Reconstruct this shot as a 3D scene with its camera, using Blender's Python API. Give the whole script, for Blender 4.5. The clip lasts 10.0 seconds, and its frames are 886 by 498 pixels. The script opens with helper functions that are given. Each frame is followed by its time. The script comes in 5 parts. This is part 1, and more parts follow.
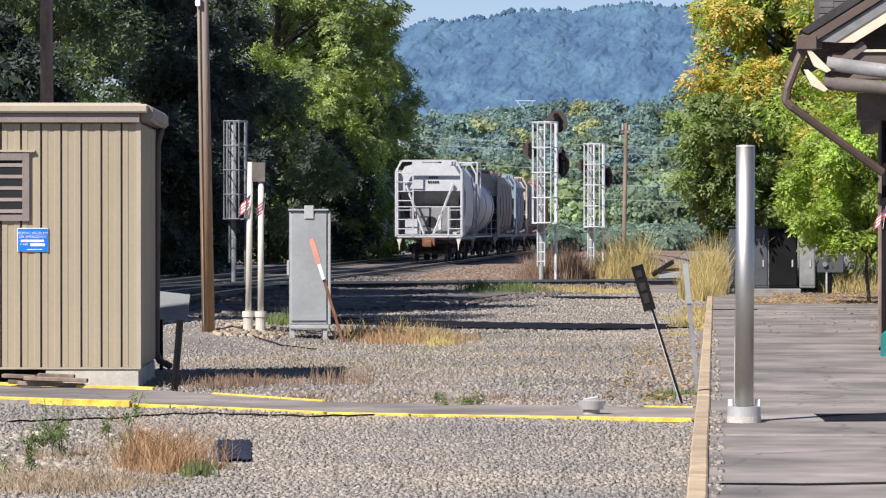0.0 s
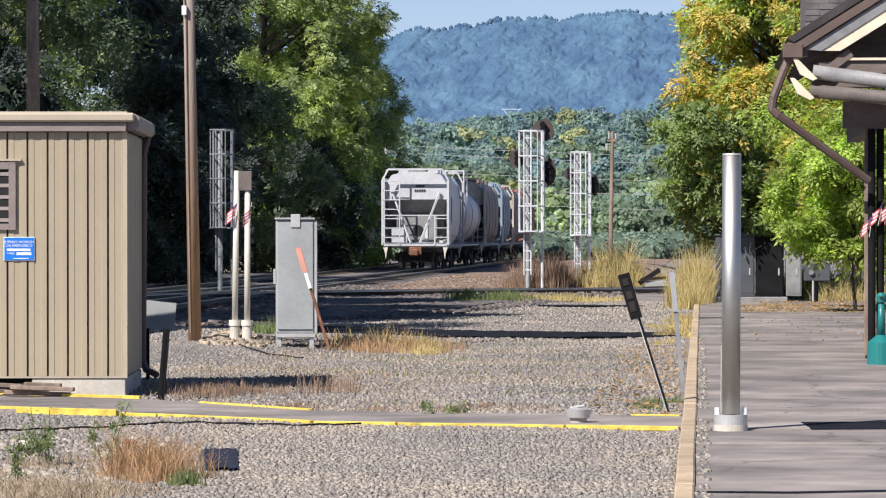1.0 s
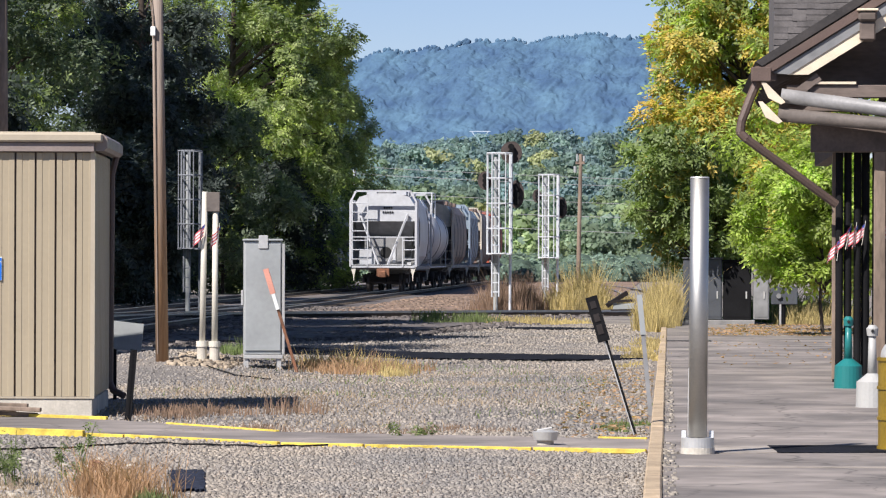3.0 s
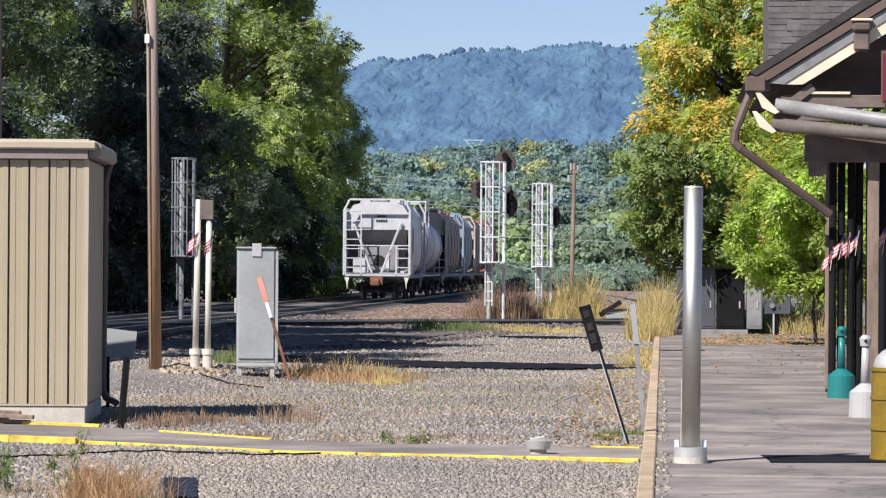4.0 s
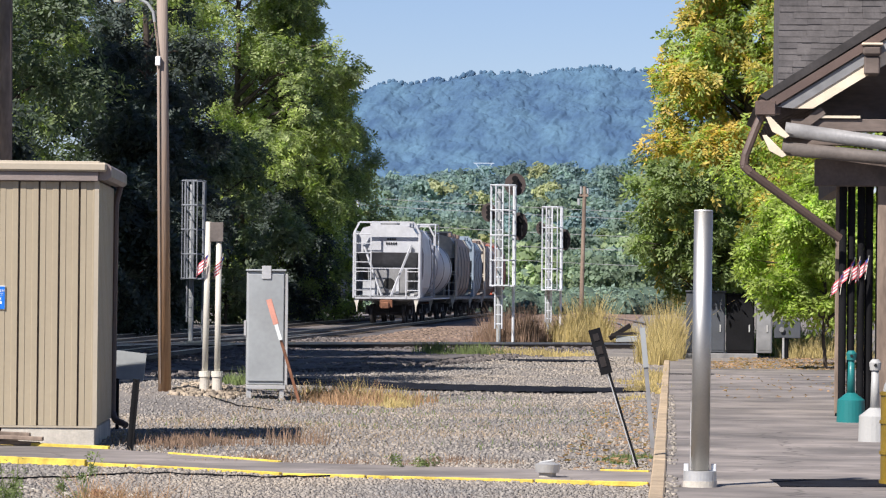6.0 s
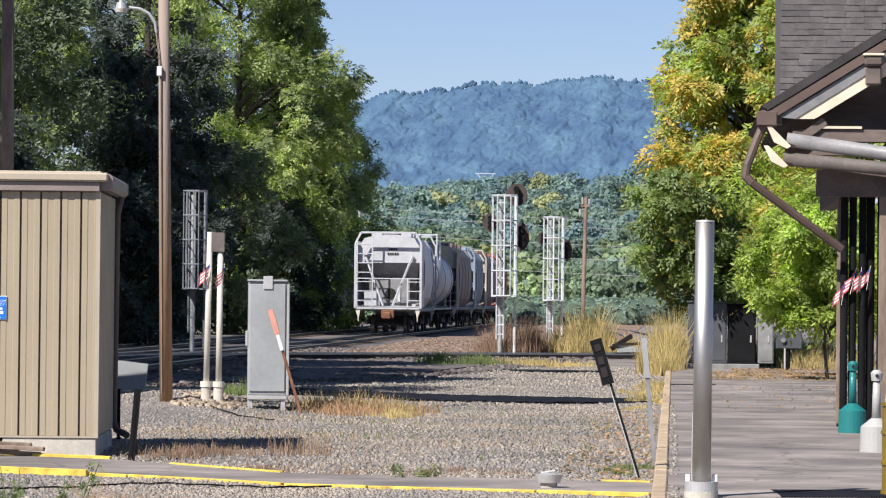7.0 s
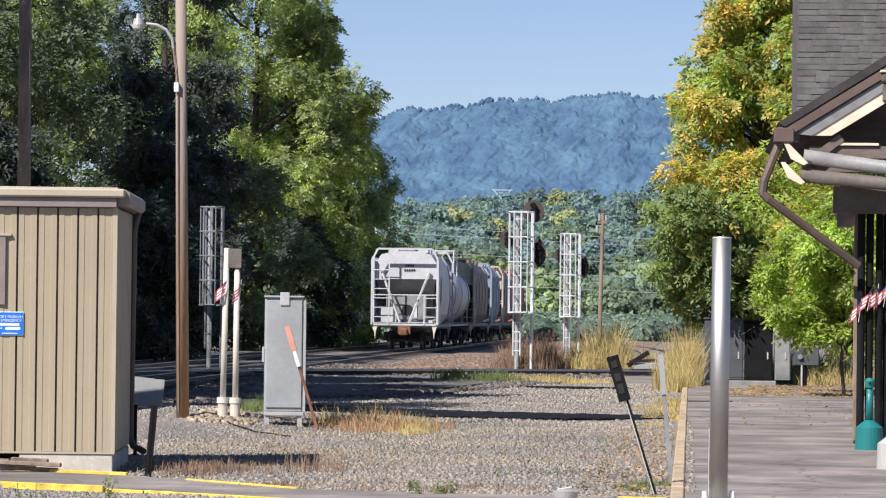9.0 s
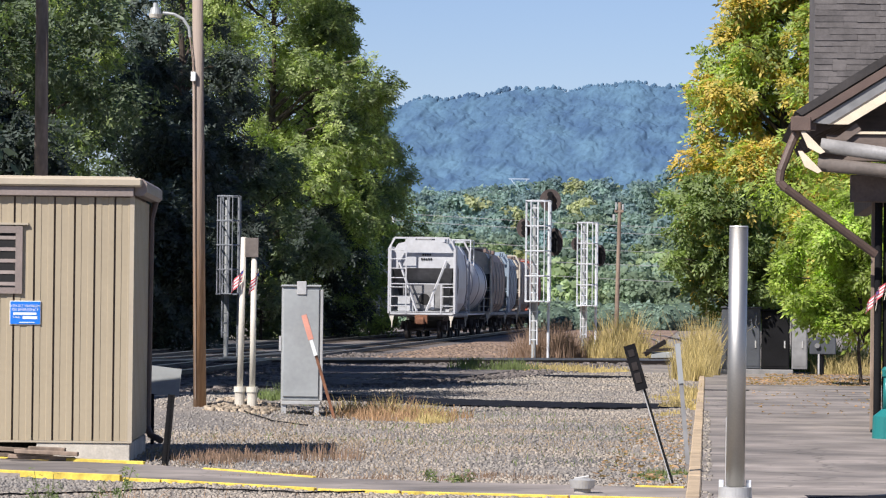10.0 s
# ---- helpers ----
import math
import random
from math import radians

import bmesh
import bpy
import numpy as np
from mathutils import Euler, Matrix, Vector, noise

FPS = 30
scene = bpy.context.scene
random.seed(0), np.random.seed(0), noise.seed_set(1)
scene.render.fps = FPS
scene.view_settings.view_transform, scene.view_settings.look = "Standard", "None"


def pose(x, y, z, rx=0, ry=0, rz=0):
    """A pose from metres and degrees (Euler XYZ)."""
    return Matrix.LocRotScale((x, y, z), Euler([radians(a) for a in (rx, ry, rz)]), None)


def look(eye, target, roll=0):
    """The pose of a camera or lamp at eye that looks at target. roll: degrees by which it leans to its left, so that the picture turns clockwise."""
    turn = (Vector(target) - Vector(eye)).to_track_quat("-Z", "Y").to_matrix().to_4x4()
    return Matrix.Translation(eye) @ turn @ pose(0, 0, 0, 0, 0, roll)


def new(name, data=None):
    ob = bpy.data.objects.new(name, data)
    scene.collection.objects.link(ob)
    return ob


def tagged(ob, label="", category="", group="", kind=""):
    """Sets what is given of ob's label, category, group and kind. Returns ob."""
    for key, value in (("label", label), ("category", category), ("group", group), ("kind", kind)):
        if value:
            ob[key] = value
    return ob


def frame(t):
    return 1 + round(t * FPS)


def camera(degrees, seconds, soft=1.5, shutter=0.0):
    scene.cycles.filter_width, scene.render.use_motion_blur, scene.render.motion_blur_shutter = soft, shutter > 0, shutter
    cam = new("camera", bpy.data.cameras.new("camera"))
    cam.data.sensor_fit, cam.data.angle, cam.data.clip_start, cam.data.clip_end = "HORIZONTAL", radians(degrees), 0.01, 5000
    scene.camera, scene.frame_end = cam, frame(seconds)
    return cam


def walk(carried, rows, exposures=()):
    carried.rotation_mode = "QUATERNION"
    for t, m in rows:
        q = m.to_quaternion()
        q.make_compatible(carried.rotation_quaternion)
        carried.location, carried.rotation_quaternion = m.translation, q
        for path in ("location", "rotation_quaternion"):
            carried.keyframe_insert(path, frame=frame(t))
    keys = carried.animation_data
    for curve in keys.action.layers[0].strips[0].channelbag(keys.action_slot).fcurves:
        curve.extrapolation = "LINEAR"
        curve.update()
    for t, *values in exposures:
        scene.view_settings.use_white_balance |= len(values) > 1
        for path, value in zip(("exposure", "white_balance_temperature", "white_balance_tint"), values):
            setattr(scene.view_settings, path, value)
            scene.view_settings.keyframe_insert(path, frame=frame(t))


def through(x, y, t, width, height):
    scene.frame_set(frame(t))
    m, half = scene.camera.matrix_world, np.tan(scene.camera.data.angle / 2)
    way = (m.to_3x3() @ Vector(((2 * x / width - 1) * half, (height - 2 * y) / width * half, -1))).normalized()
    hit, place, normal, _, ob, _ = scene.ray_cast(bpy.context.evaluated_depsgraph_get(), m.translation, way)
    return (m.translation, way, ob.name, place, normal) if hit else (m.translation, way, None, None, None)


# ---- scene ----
cam = camera(13.755, 10.0, 1.2)
EYE = (0.0, 0.0, 1.85)
TURNS = [
    (0, 89.6562, -0.0000, 4.2322),
    (0.5, 89.7218, 0.0554, 4.1315),
    (1, 89.7894, 0.0509, 4.0222),
    (1.5, 89.8870, 0.0191, 3.8760),
    (2, 90.0134, -0.0337, 3.7281),
    (2.5, 90.0721, -0.1136, 3.6250),
    (3, 90.1322, -0.2014, 3.5209),
    (4.5, 90.3454, -0.5230, 3.4317),
    (5, 90.4349, -0.6477, 3.4772),
    (5.5, 90.5283, -0.6073, 3.5499),
    (6, 90.6238, -0.5614, 3.5709),
    (7.5, 90.8479, -0.6089, 3.6133),
    (8, 90.8909, -0.6114, 3.6392),
    (8.5, 90.9287, -0.5819, 3.6962),
    (9, 91.0373, -0.6473, 3.8542),
    (9.5, 90.9754, -0.6515, 4.0317),
    (10, 90.8629, -0.6215, 4.1178),
]
walk(cam, [(t, pose(*EYE, a, b, c)) for t, a, b, c in TURNS])

# ---- world and sun ----
SUN_AZ, SUN_EL = math.atan2(-0.61, -0.79), radians(45)
world = bpy.data.worlds.new("sky")
scene.world = world
world.use_nodes = True
wn = world.node_tree.nodes
sky = wn.new("ShaderNodeTexSky")
sky.sky_type, sky.sun_disc = "NISHITA", False
sky.sun_elevation, sky.sun_rotation = SUN_EL, SUN_AZ
sky.air_density, sky.dust_density, sky.ozone_density = 0.85, 0.05, 6.0
tone = wn.new("ShaderNodeMix")
tone.data_type, tone.blend_type = "RGBA", "MULTIPLY"
tone.inputs[0].default_value, tone.inputs[7].default_value = 1.0, (0.875, 0.775, 0.835, 1)
world.node_tree.links.new(sky.outputs[0], tone.inputs[6])
world.node_tree.links.new(tone.outputs[2], wn["Background"].inputs[0])
wn["Background"].inputs[1].default_value = 0.078
sun = new("sun", bpy.data.lights.new("sun", "SUN"))
sun.data.energy, sun.data.angle, sun.data.color = 5.0, radians(0.5), (1.0, 0.945, 0.91)
to_sun = Vector((math.sin(SUN_AZ) * math.cos(SUN_EL), math.cos(SUN_AZ) * math.cos(SUN_EL), math.sin(SUN_EL)))
sun.matrix_world = look((0, 0, 60), Vector((0, 0, 60)) - to_sun)
scene.view_settings.exposure = 0.70

# ---- materials ----
def mat(name, col, rough=0.8, metal=0.0, var=0.25, scale=2.0, fine=40.0, bump=0.2, rand=None, leaf=0.0, tint=None, spread=0.36, spec=0.5, stretch=None, through=(1.5, 1.7, 0.7)):
    """A surface with coarse stains and fine grain; rand: 'island' or 'object' colour changes; leaf: light let through."""
    m = bpy.data.materials.new(name)
    m.use_nodes = True
    nt = m.node_tree
    n, l = nt.nodes, nt.links
    p = n["Principled BSDF"]
    p.inputs["Roughness"].default_value, p.inputs["Metallic"].default_value = rough, metal
    p.inputs["Specular IOR Level"].default_value = spec
    geo = n.new("ShaderNodeNewGeometry")
    pos = geo.outputs["Position"]
    if stretch:
        mp = n.new("ShaderNodeMapping")
        mp.inputs["Scale"].default_value = stretch
        l.new(pos, mp.inputs[0])
        pos = mp.outputs[0]
    def noise_tex(s, detail):
        t = n.new("ShaderNodeTexNoise")
        t.inputs["Scale"].default_value, t.inputs["Detail"].default_value = s, detail
        l.new(pos, t.inputs["Vector"])
        return t.outputs["Fac"]
    big, small = noise_tex(scale, 4), noise_tex(fine, 3)
    def mix(f, a, b, kind="MIX"):
        x = n.new("ShaderNodeMix")
        x.data_type, x.blend_type = "RGBA", kind
        for k, v in ((0, f), (6, a), (7, b)):
            if isinstance(v, bpy.types.NodeSocket):
                l.new(v, x.inputs[k])
            else:
                x.inputs[k].default_value = v if k == 0 else (*v, 1)
        return x.outputs[2]
    def ramp(f, lo, hi):
        r = n.new("ShaderNodeMapRange")
        r.inputs[1].default_value, r.inputs[2].default_value = lo, hi
        l.new(f, r.inputs[0])
        return r.outputs[0]
    lo = tuple(c * (1 - var) for c in col)
    hi = tuple(min(1, c * (1 + var)) for c in col)
    c = mix(ramp(big, 0.3, 0.7), lo, tint or hi)
    g = mix(ramp(small, 0.25, 0.75), (1 - var * 0.7,) * 3, (1 + var * 0.5,) * 3)
    c = mix(1.0, c, g, "MULTIPLY")
    if rand:
        if rand == "island":
            r = geo.outputs["Random Per Island"]
        else:
            r = n.new("ShaderNodeObjectInfo").outputs["Random"]
        v = mix(r, (1 - spread,) * 3, (1 + spread, 1 + spread * 0.95, 1 + spread * 0.8))
        c = mix(1.0, c, v, "MULTIPLY")
    l.new(c, p.inputs["Base Color"])
    if bump:
        b = n.new("ShaderNodeBump")
        b.inputs["Strength"].default_value, b.inputs["Distance"].default_value = bump, 0.02
        l.new(small, b.inputs["Height"])
        l.new(b.outputs[0], p.inputs["Normal"])
    if leaf:
        tr = n.new("ShaderNodeBsdfTranslucent")
        ms = n.new("ShaderNodeMixShader")
        ms.inputs[0].default_value = leaf
        l.new(mix(1.0, c, through, "MULTIPLY"), tr.inputs[0])
        l.new(p.outputs[0], ms.inputs[1])
        l.new(tr.outputs[0], ms.inputs[2])
        l.new(ms.outputs[0], n["Material Output"].inputs[0])
    return m

GRAVEL = mat("gravel", (0.215, 0.20, 0.19), 0.95, var=0.45, scale=0.45, fine=34, bump=0.9, tint=(0.27, 0.238, 0.205))
STONE = mat("gravel_stone", (0.25, 0.238, 0.23), 0.9, var=0.25, scale=0.35, fine=60, rand="island", spread=0.36, tint=(0.31, 0.268, 0.222))
BALLAST = mat("ballast", (0.12, 0.105, 0.10), 0.95, var=0.4, scale=1.5, fine=12, bump=0.9, rand="island", spread=0.3)
PALE_ASPHALT = mat("pale_asphalt", (0.29, 0.255, 0.22), 0.9, var=0.25, scale=2, fine=8, bump=0.3)
ASPHALT = mat("worn_asphalt", (0.155, 0.140, 0.128), 0.9, var=0.36, scale=0.6, fine=3.0, bump=0.3, stretch=(0.8, 1.0, 1.0), tint=(0.31, 0.27, 0.24))
def add_cracks(m, scale, width, dark):
    """Thin dark cracks along cell borders."""
    nt = m.node_tree
    n, l = nt.nodes, nt.links
    p = n["Principled BSDF"]
    src = p.inputs["Base Color"].links[0].from_socket
    geo = n.new("ShaderNodeNewGeometry")
    wob = n.new("ShaderNodeTexNoise")
    wob.inputs["Scale"].default_value = 1.3
    l.new(geo.outputs["Position"], wob.inputs["Vector"])
    add = n.new("ShaderNodeVectorMath")
    add.operation = "ADD"
    l.new(geo.outputs["Position"], add.inputs[0])
    l.new(wob.outputs["Color"], add.inputs[1])
    vor = n.new("ShaderNodeTexVoronoi")
    vor.feature = "DISTANCE_TO_EDGE"
    vor.inputs["Scale"].default_value = scale
    l.new(add.outputs[0], vor.inputs["Vector"])
    r = n.new("ShaderNodeMapRange")
    r.inputs[1].default_value, r.inputs[2].default_value, r.inputs[3].default_value, r.inputs[4].default_value = 0, width, dark, 1
    l.new(vor.outputs["Distance"], r.inputs[0])
    x = n.new("ShaderNodeMix")
    x.data_type, x.blend_type = "RGBA", "MULTIPLY"
    x.inputs[0].default_value = 1
    l.new(src, x.inputs[6])
    l.new(r.outputs[0], x.inputs[7])
    l.new(x.outputs[2], p.inputs["Base Color"])
add_cracks(ASPHALT, 0.5, 0.010, 0.7)
add_cracks(ASPHALT, 0.17, 0.006, 0.5)
BROWN_BALLAST = mat("brown_ballast", (0.20, 0.135, 0.095), 0.95, var=0.45, scale=0.6, fine=9, bump=0.9)
KERB = mat("kerb_stone", (0.40, 0.305, 0.20), 0.85, var=0.22, scale=3, fine=30, rand="object", spread=0.10)
YELLOW = mat("yellow_paint", (0.61, 0.45, 0.07), 0.65, var=0.32, scale=5, fine=30)
TAN = mat("tan_sheet_metal", (0.345, 0.288, 0.198), 0.45, var=0.06, scale=0.8, fine=20, bump=0.03)
TAN_TRIM = mat("tan_trim", (0.40, 0.345, 0.26), 0.45, var=0.08, scale=2, fine=30, bump=0.03)
BROWN_METAL = mat("brown_painted_metal", (0.11, 0.075, 0.06), 0.5, var=0.2)
VENT_GREY = mat("vent_paint", (0.22, 0.18, 0.16), 0.5, var=0.15)
CONCRETE = mat("concrete", (0.50, 0.46, 0.39), 0.9, var=0.2, scale=3, fine=40)
BLACK = mat("black_paint", (0.009, 0.009, 0.010), 0.85, var=0.3, spec=0.15)
# near-black standing in for shade inside openings and recesses
INNER_SHADE = mat("inner_shade_black", (0.012, 0.012, 0.012), 0.9, var=0.2)
STEEL = mat("brushed_steel", (0.50, 0.485, 0.45), 0.5, 1.0, var=0.08, scale=3, fine=60, bump=0.02)
GALV = mat("galvanised_steel", (0.56, 0.55, 0.525), 0.45, 0.5, var=0.12, scale=3, fine=25, bump=0.03)
ALU = mat("aluminium_paint", (0.64, 0.66, 0.68), 0.5, 0.3, var=0.1)
# darker mast steel with the trees' shade put into its colour
SHADED_STEEL = mat("shaded_grey_steel", (0.21, 0.225, 0.245), 0.7, 0.1, var=0.2, scale=3)
CASE = mat("grey_cabinet_paint", (0.345, 0.36, 0.355), 0.5, 0.2, var=0.1, scale=2, fine=15, bump=0.04)
WOOD = mat("weathered_pole_wood", (0.52, 0.29, 0.14), 0.85, var=0.35, scale=1.5, fine=14, bump=0.4, tint=(0.40, 0.28, 0.18), stretch=(3, 3, 0.25))
OLDWOOD = mat("old_grey_wood", (0.22, 0.165, 0.125), 0.9, var=0.35, scale=3, fine=20, stretch=(1, 1, 0.3))
CREAM = mat("cream_paint", (0.68, 0.57, 0.42), 0.6, var=0.12, scale=3)
WHITE = mat("white_paint", (0.70, 0.71, 0.68), 0.5, var=0.08, scale=2)
OFFWHITE = mat("cream_white_paint", (0.57, 0.54, 0.46), 0.5, var=0.12, scale=2)
BLUE = mat("blue_sign", (0.01, 0.16, 0.62), 0.35, var=0.05)
RED = mat("red_paint", (0.60, 0.27, 0.20), 0.6, var=0.15)
RUST = mat("rust", (0.17, 0.075, 0.04), 0.9, var=0.4, scale=6)
RAIL = mat("rail_steel", (0.028, 0.022, 0.02), 0.6, 0.4, var=0.3)
RAILTOP = mat("polished_rail_head", (0.45, 0.45, 0.46), 0.3, 0.9, var=0.1)
TIE = mat("railway_tie", (0.07, 0.055, 0.045), 0.95, var=0.4, rand="island")
GREEN_PL = mat("green_plastic", (0.012, 0.15, 0.145), 0.4, var=0.06)
GREY_PL = mat("pale_grey_plastic", (0.37, 0.365, 0.345), 0.5, var=0.06)
GUTTER = mat("grey_gutter_paint", (0.215, 0.21, 0.205), 0.5, var=0.2, scale=3, fine=20)
GUTTER_BROWN = mat("weathered_gutter_board", (0.11, 0.092, 0.08), 0.7, var=0.25, scale=3, fine=20)
BEAM = mat("weathered_grey_brown_timber", (0.135, 0.105, 0.088), 0.85, var=0.35, scale=2, fine=18, stretch=(0.3, 1, 1))
# case grey lowered to put the trees' shade into the colour
SHADED_CASE = mat("shaded_case_paint", (0.06, 0.066, 0.076), 0.6, 0.0, var=0.15, scale=2, fine=15)
HEAD = mat("weathered_black_backboard", (0.055, 0.04, 0.036), 0.7, var=0.3, scale=4)
YEL_DRUM = mat("yellow_drum_paint", (0.20, 0.13, 0.012), 0.45, var=0.2, scale=4)
MAROON = mat("maroon_sign", (0.16, 0.01, 0.03), 0.4, var=0.1)
SHINGLE = mat("slate_shingle", (0.105, 0.096, 0.094), 0.9, var=0.25, scale=5, fine=30, rand="object", spread=0.14)
ROOFING = mat("dark_roofing", (0.035, 0.031, 0.03), 0.85, var=0.3, scale=4, fine=20)
BROWN_WOOD = mat("brown_stained_wood", (0.10, 0.075, 0.062), 0.8, var=0.3, scale=3, fine=20)
FLAG_RED, FLAG_BLUE = mat("flag_red", (0.60, 0.10, 0.12), 0.8, var=0.05), mat("flag_blue", (0.03, 0.05, 0.25), 0.8, var=0.05)
LEAF_DARK = mat("dark_leaves", (0.105, 0.148, 0.115), 0.6, var=0.35, scale=0.35, fine=4, bump=0, rand="island", leaf=0.38, tint=(0.165, 0.21, 0.115))
LEAF_MID = mat("green_leaves", (0.21, 0.295, 0.185), 0.6, var=0.5, scale=0.45, fine=3, bump=0, rand="island", leaf=0.44, tint=(0.46, 0.53, 0.19))
LEAF_GREEN = mat("fresh_leaves", (0.33, 0.40, 0.13), 0.55, var=0.35, scale=0.5, fine=4, bump=0, rand="island", leaf=0.5)
LEAF_GOLD = mat("turning_leaves", (0.55, 0.49, 0.12), 0.6, var=0.25, scale=0.7, fine=4, bump=0, rand="island", leaf=0.42, tint=(0.60, 0.43, 0.10), through=(1.25, 1.3, 0.75))
LEAF_FAR = mat("woodland_leaves", (0.085, 0.14, 0.08), 0.8, var=0.45, scale=0.11, fine=0.6, bump=0, rand="island", leaf=0.15, tint=(0.15, 0.20, 0.085))
# distance haze is put into this blue base colour
HAZED_HILL = mat("hazed_hillside", (0.060, 0.113, 0.205), 0.95, var=0.24, scale=0.03, fine=0.16, bump=0, tint=(0.084, 0.153, 0.222), spec=0.1)
# deep shade within the tree row is put into this leaf colour
LEAF_SHADED = mat("shade_painted_leaves", (0.050, 0.068, 0.057), 0.7, var=0.35, scale=0.4, fine=4, bump=0, rand="island", leaf=0.2)
# distance haze is put into both woodland palettes, bluer in the farther one
WOODS = [mat("woodland_leaves", c, 0.95, var=0.4, scale=0.09, fine=1.2, bump=0, rand="island", spread=0.2, leaf=0.5, spec=0.1, through=(1.1, 1.15, 0.95)) for c in ((0.215, 0.29, 0.235), (0.26, 0.34, 0.235), (0.32, 0.40, 0.225), (0.43, 0.45, 0.22))]
WOODS_FAR = [mat("haze_tinted_leaves", c, 0.95, var=0.35, scale=0.07, fine=0.8, bump=0, rand="island", spread=0.2, leaf=0.5, spec=0.1, through=(1.1, 1.15, 0.95)) for c in ((0.22, 0.315, 0.33), (0.26, 0.36, 0.33), (0.31, 0.40, 0.30), (0.43, 0.46, 0.27))]
# shade between leaf clumps, painted on core blobs in this dark green
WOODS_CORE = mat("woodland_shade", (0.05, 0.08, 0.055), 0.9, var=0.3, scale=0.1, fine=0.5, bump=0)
LEAF_LIME = mat("lime_leaves", (0.32, 0.40, 0.10), 0.55, var=0.4, scale=1.0, fine=4, bump=0, rand="island", leaf=0.48)
LEAF_OLIVE = mat("olive_leaves", (0.18, 0.24, 0.085), 0.6, var=0.35, scale=0.5, fine=4, bump=0, rand="island", leaf=0.35)
STRAW = mat("dry_straw", (0.43, 0.34, 0.16), 0.9, var=0.3, scale=1.2, bump=0, rand="island", leaf=0.3)
RUSSET = mat("russet_grass", (0.36, 0.225, 0.135), 0.9, var=0.3, scale=2, bump=0, rand="island", leaf=0.3)
PALE_REED = mat("pale_dry_stalks", (0.33, 0.255, 0.19), 0.9, var=0.35, scale=3, bump=0, rand="island", leaf=0.25)
REED = mat("dry_brown_stalks", (0.21, 0.14, 0.10), 0.9, var=0.3, scale=2, bump=0, rand="island", leaf=0.2)
WEED = mat("weed_leaves", (0.13, 0.17, 0.06), 0.7, var=0.3, scale=2, bump=0, rand="island", leaf=0.35)
BARK = mat("bark", (0.06, 0.045, 0.035), 0.95, var=0.4, scale=3, fine=20, bump=0.6)
HOPPER = mat("pale_grey_car_paint", (0.45, 0.46, 0.475), 0.5, var=0.13, scale=0.8, fine=6, bump=0.03)
# carries the shade of the recessed car ends; plain grey steel elsewhere
HOPPER_SHADE = mat("shade_and_steel_grey", (0.20, 0.20, 0.20), 0.7, var=0.25, scale=1.2, fine=6)
CAR_BROWN = mat("brown_car_paint", (0.17, 0.12, 0.10), 0.6, var=0.3, scale=0.8, fine=6)
CAR_BLUE = mat("blue_grey_car_paint", (0.24, 0.30, 0.36), 0.6, var=0.2, scale=0.8, fine=6)
CAR_CREAM = mat("cream_car_paint", (0.50, 0.46, 0.38), 0.6, var=0.25, scale=0.8, fine=6)
CAR_STREAK = mat("streaked_white_car_paint", (0.55, 0.60, 0.64), 0.6, var=0.4, scale=1.2, fine=6, stretch=(1, 1, 0.15))
CAR_RED = mat("faded_red_car_paint", (0.40, 0.09, 0.05), 0.7, var=0.35, scale=0.9, fine=6)
BOGIE = mat("dark_bogie_steel", (0.035, 0.03, 0.028), 0.8, var=0.3)
MAT_WIRE = mat("wire", (0.30, 0.30, 0.30), 0.6, var=0.1)

# ---- mesh helpers ----
def box(bm, x0, x1, y0, y1, z0, z1, bevel=0.0):
    r = bmesh.ops.create_cube(bm, size=1, matrix=Matrix.Translation(((x0 + x1) / 2, (y0 + y1) / 2, (z0 + z1) / 2)) @ Matrix.Diagonal((x1 - x0, y1 - y0, z1 - z0, 1)))
    if bevel:
        edges = list({e for v in r["verts"] for e in v.link_edges})
        bmesh.ops.bevel(bm, geom=edges, offset=bevel, segments=1, affect="EDGES")
    return bm

def rod(bm, a, b, r0, r1=None, seg=10):
    """A round bar from a to b."""
    a, b = Vector(a), Vector(b)
    m = Matrix.Translation((a + b) / 2) @ (b - a).to_track_quat("Z", "Y").to_matrix().to_4x4()
    bmesh.ops.create_cone(bm, cap_ends=True, segments=seg, radius1=r0, radius2=r0 if r1 is None else r1, depth=(b - a).length, matrix=m)
    return bm

def bar(bm, a, b, w, h):
    """A square bar from a to b, w wide and h thick."""
    a, b = Vector(a), Vector(b)
    m = Matrix.Translation((a + b) / 2) @ (b - a).to_track_quat("Z", "Y").to_matrix().to_4x4() @ Matrix.Diagonal((w, h, (b - a).length, 1))
    bmesh.ops.create_cube(bm, size=1, matrix=m)
    return bm

def plate(bm, a, b, w, t, y=0.0):
    """An upright flat plate from a to b, both (x, z), w across and t thick, facing along y."""
    (ax, az), (bx, bz) = a, b
    m = Matrix.Translation(((ax + bx) / 2, y, (az + bz) / 2)) @ Matrix.Rotation(math.atan2(bx - ax, bz - az), 4, "Y")
    bmesh.ops.create_cube(bm, size=1, matrix=m @ Matrix.Diagonal((w, t, math.hypot(bx - ax, bz - az), 1)))
    return bm

def pipe(bm, pts, r, seg=8):
    for a, b in zip(pts, pts[1:]):
        rod(bm, a, b, r, r, seg)
    for p in pts[1:-1]:
        bmesh.ops.create_icosphere(bm, subdivisions=1, radius=r * 1.02, matrix=Matrix.Translation(p))
    return bm

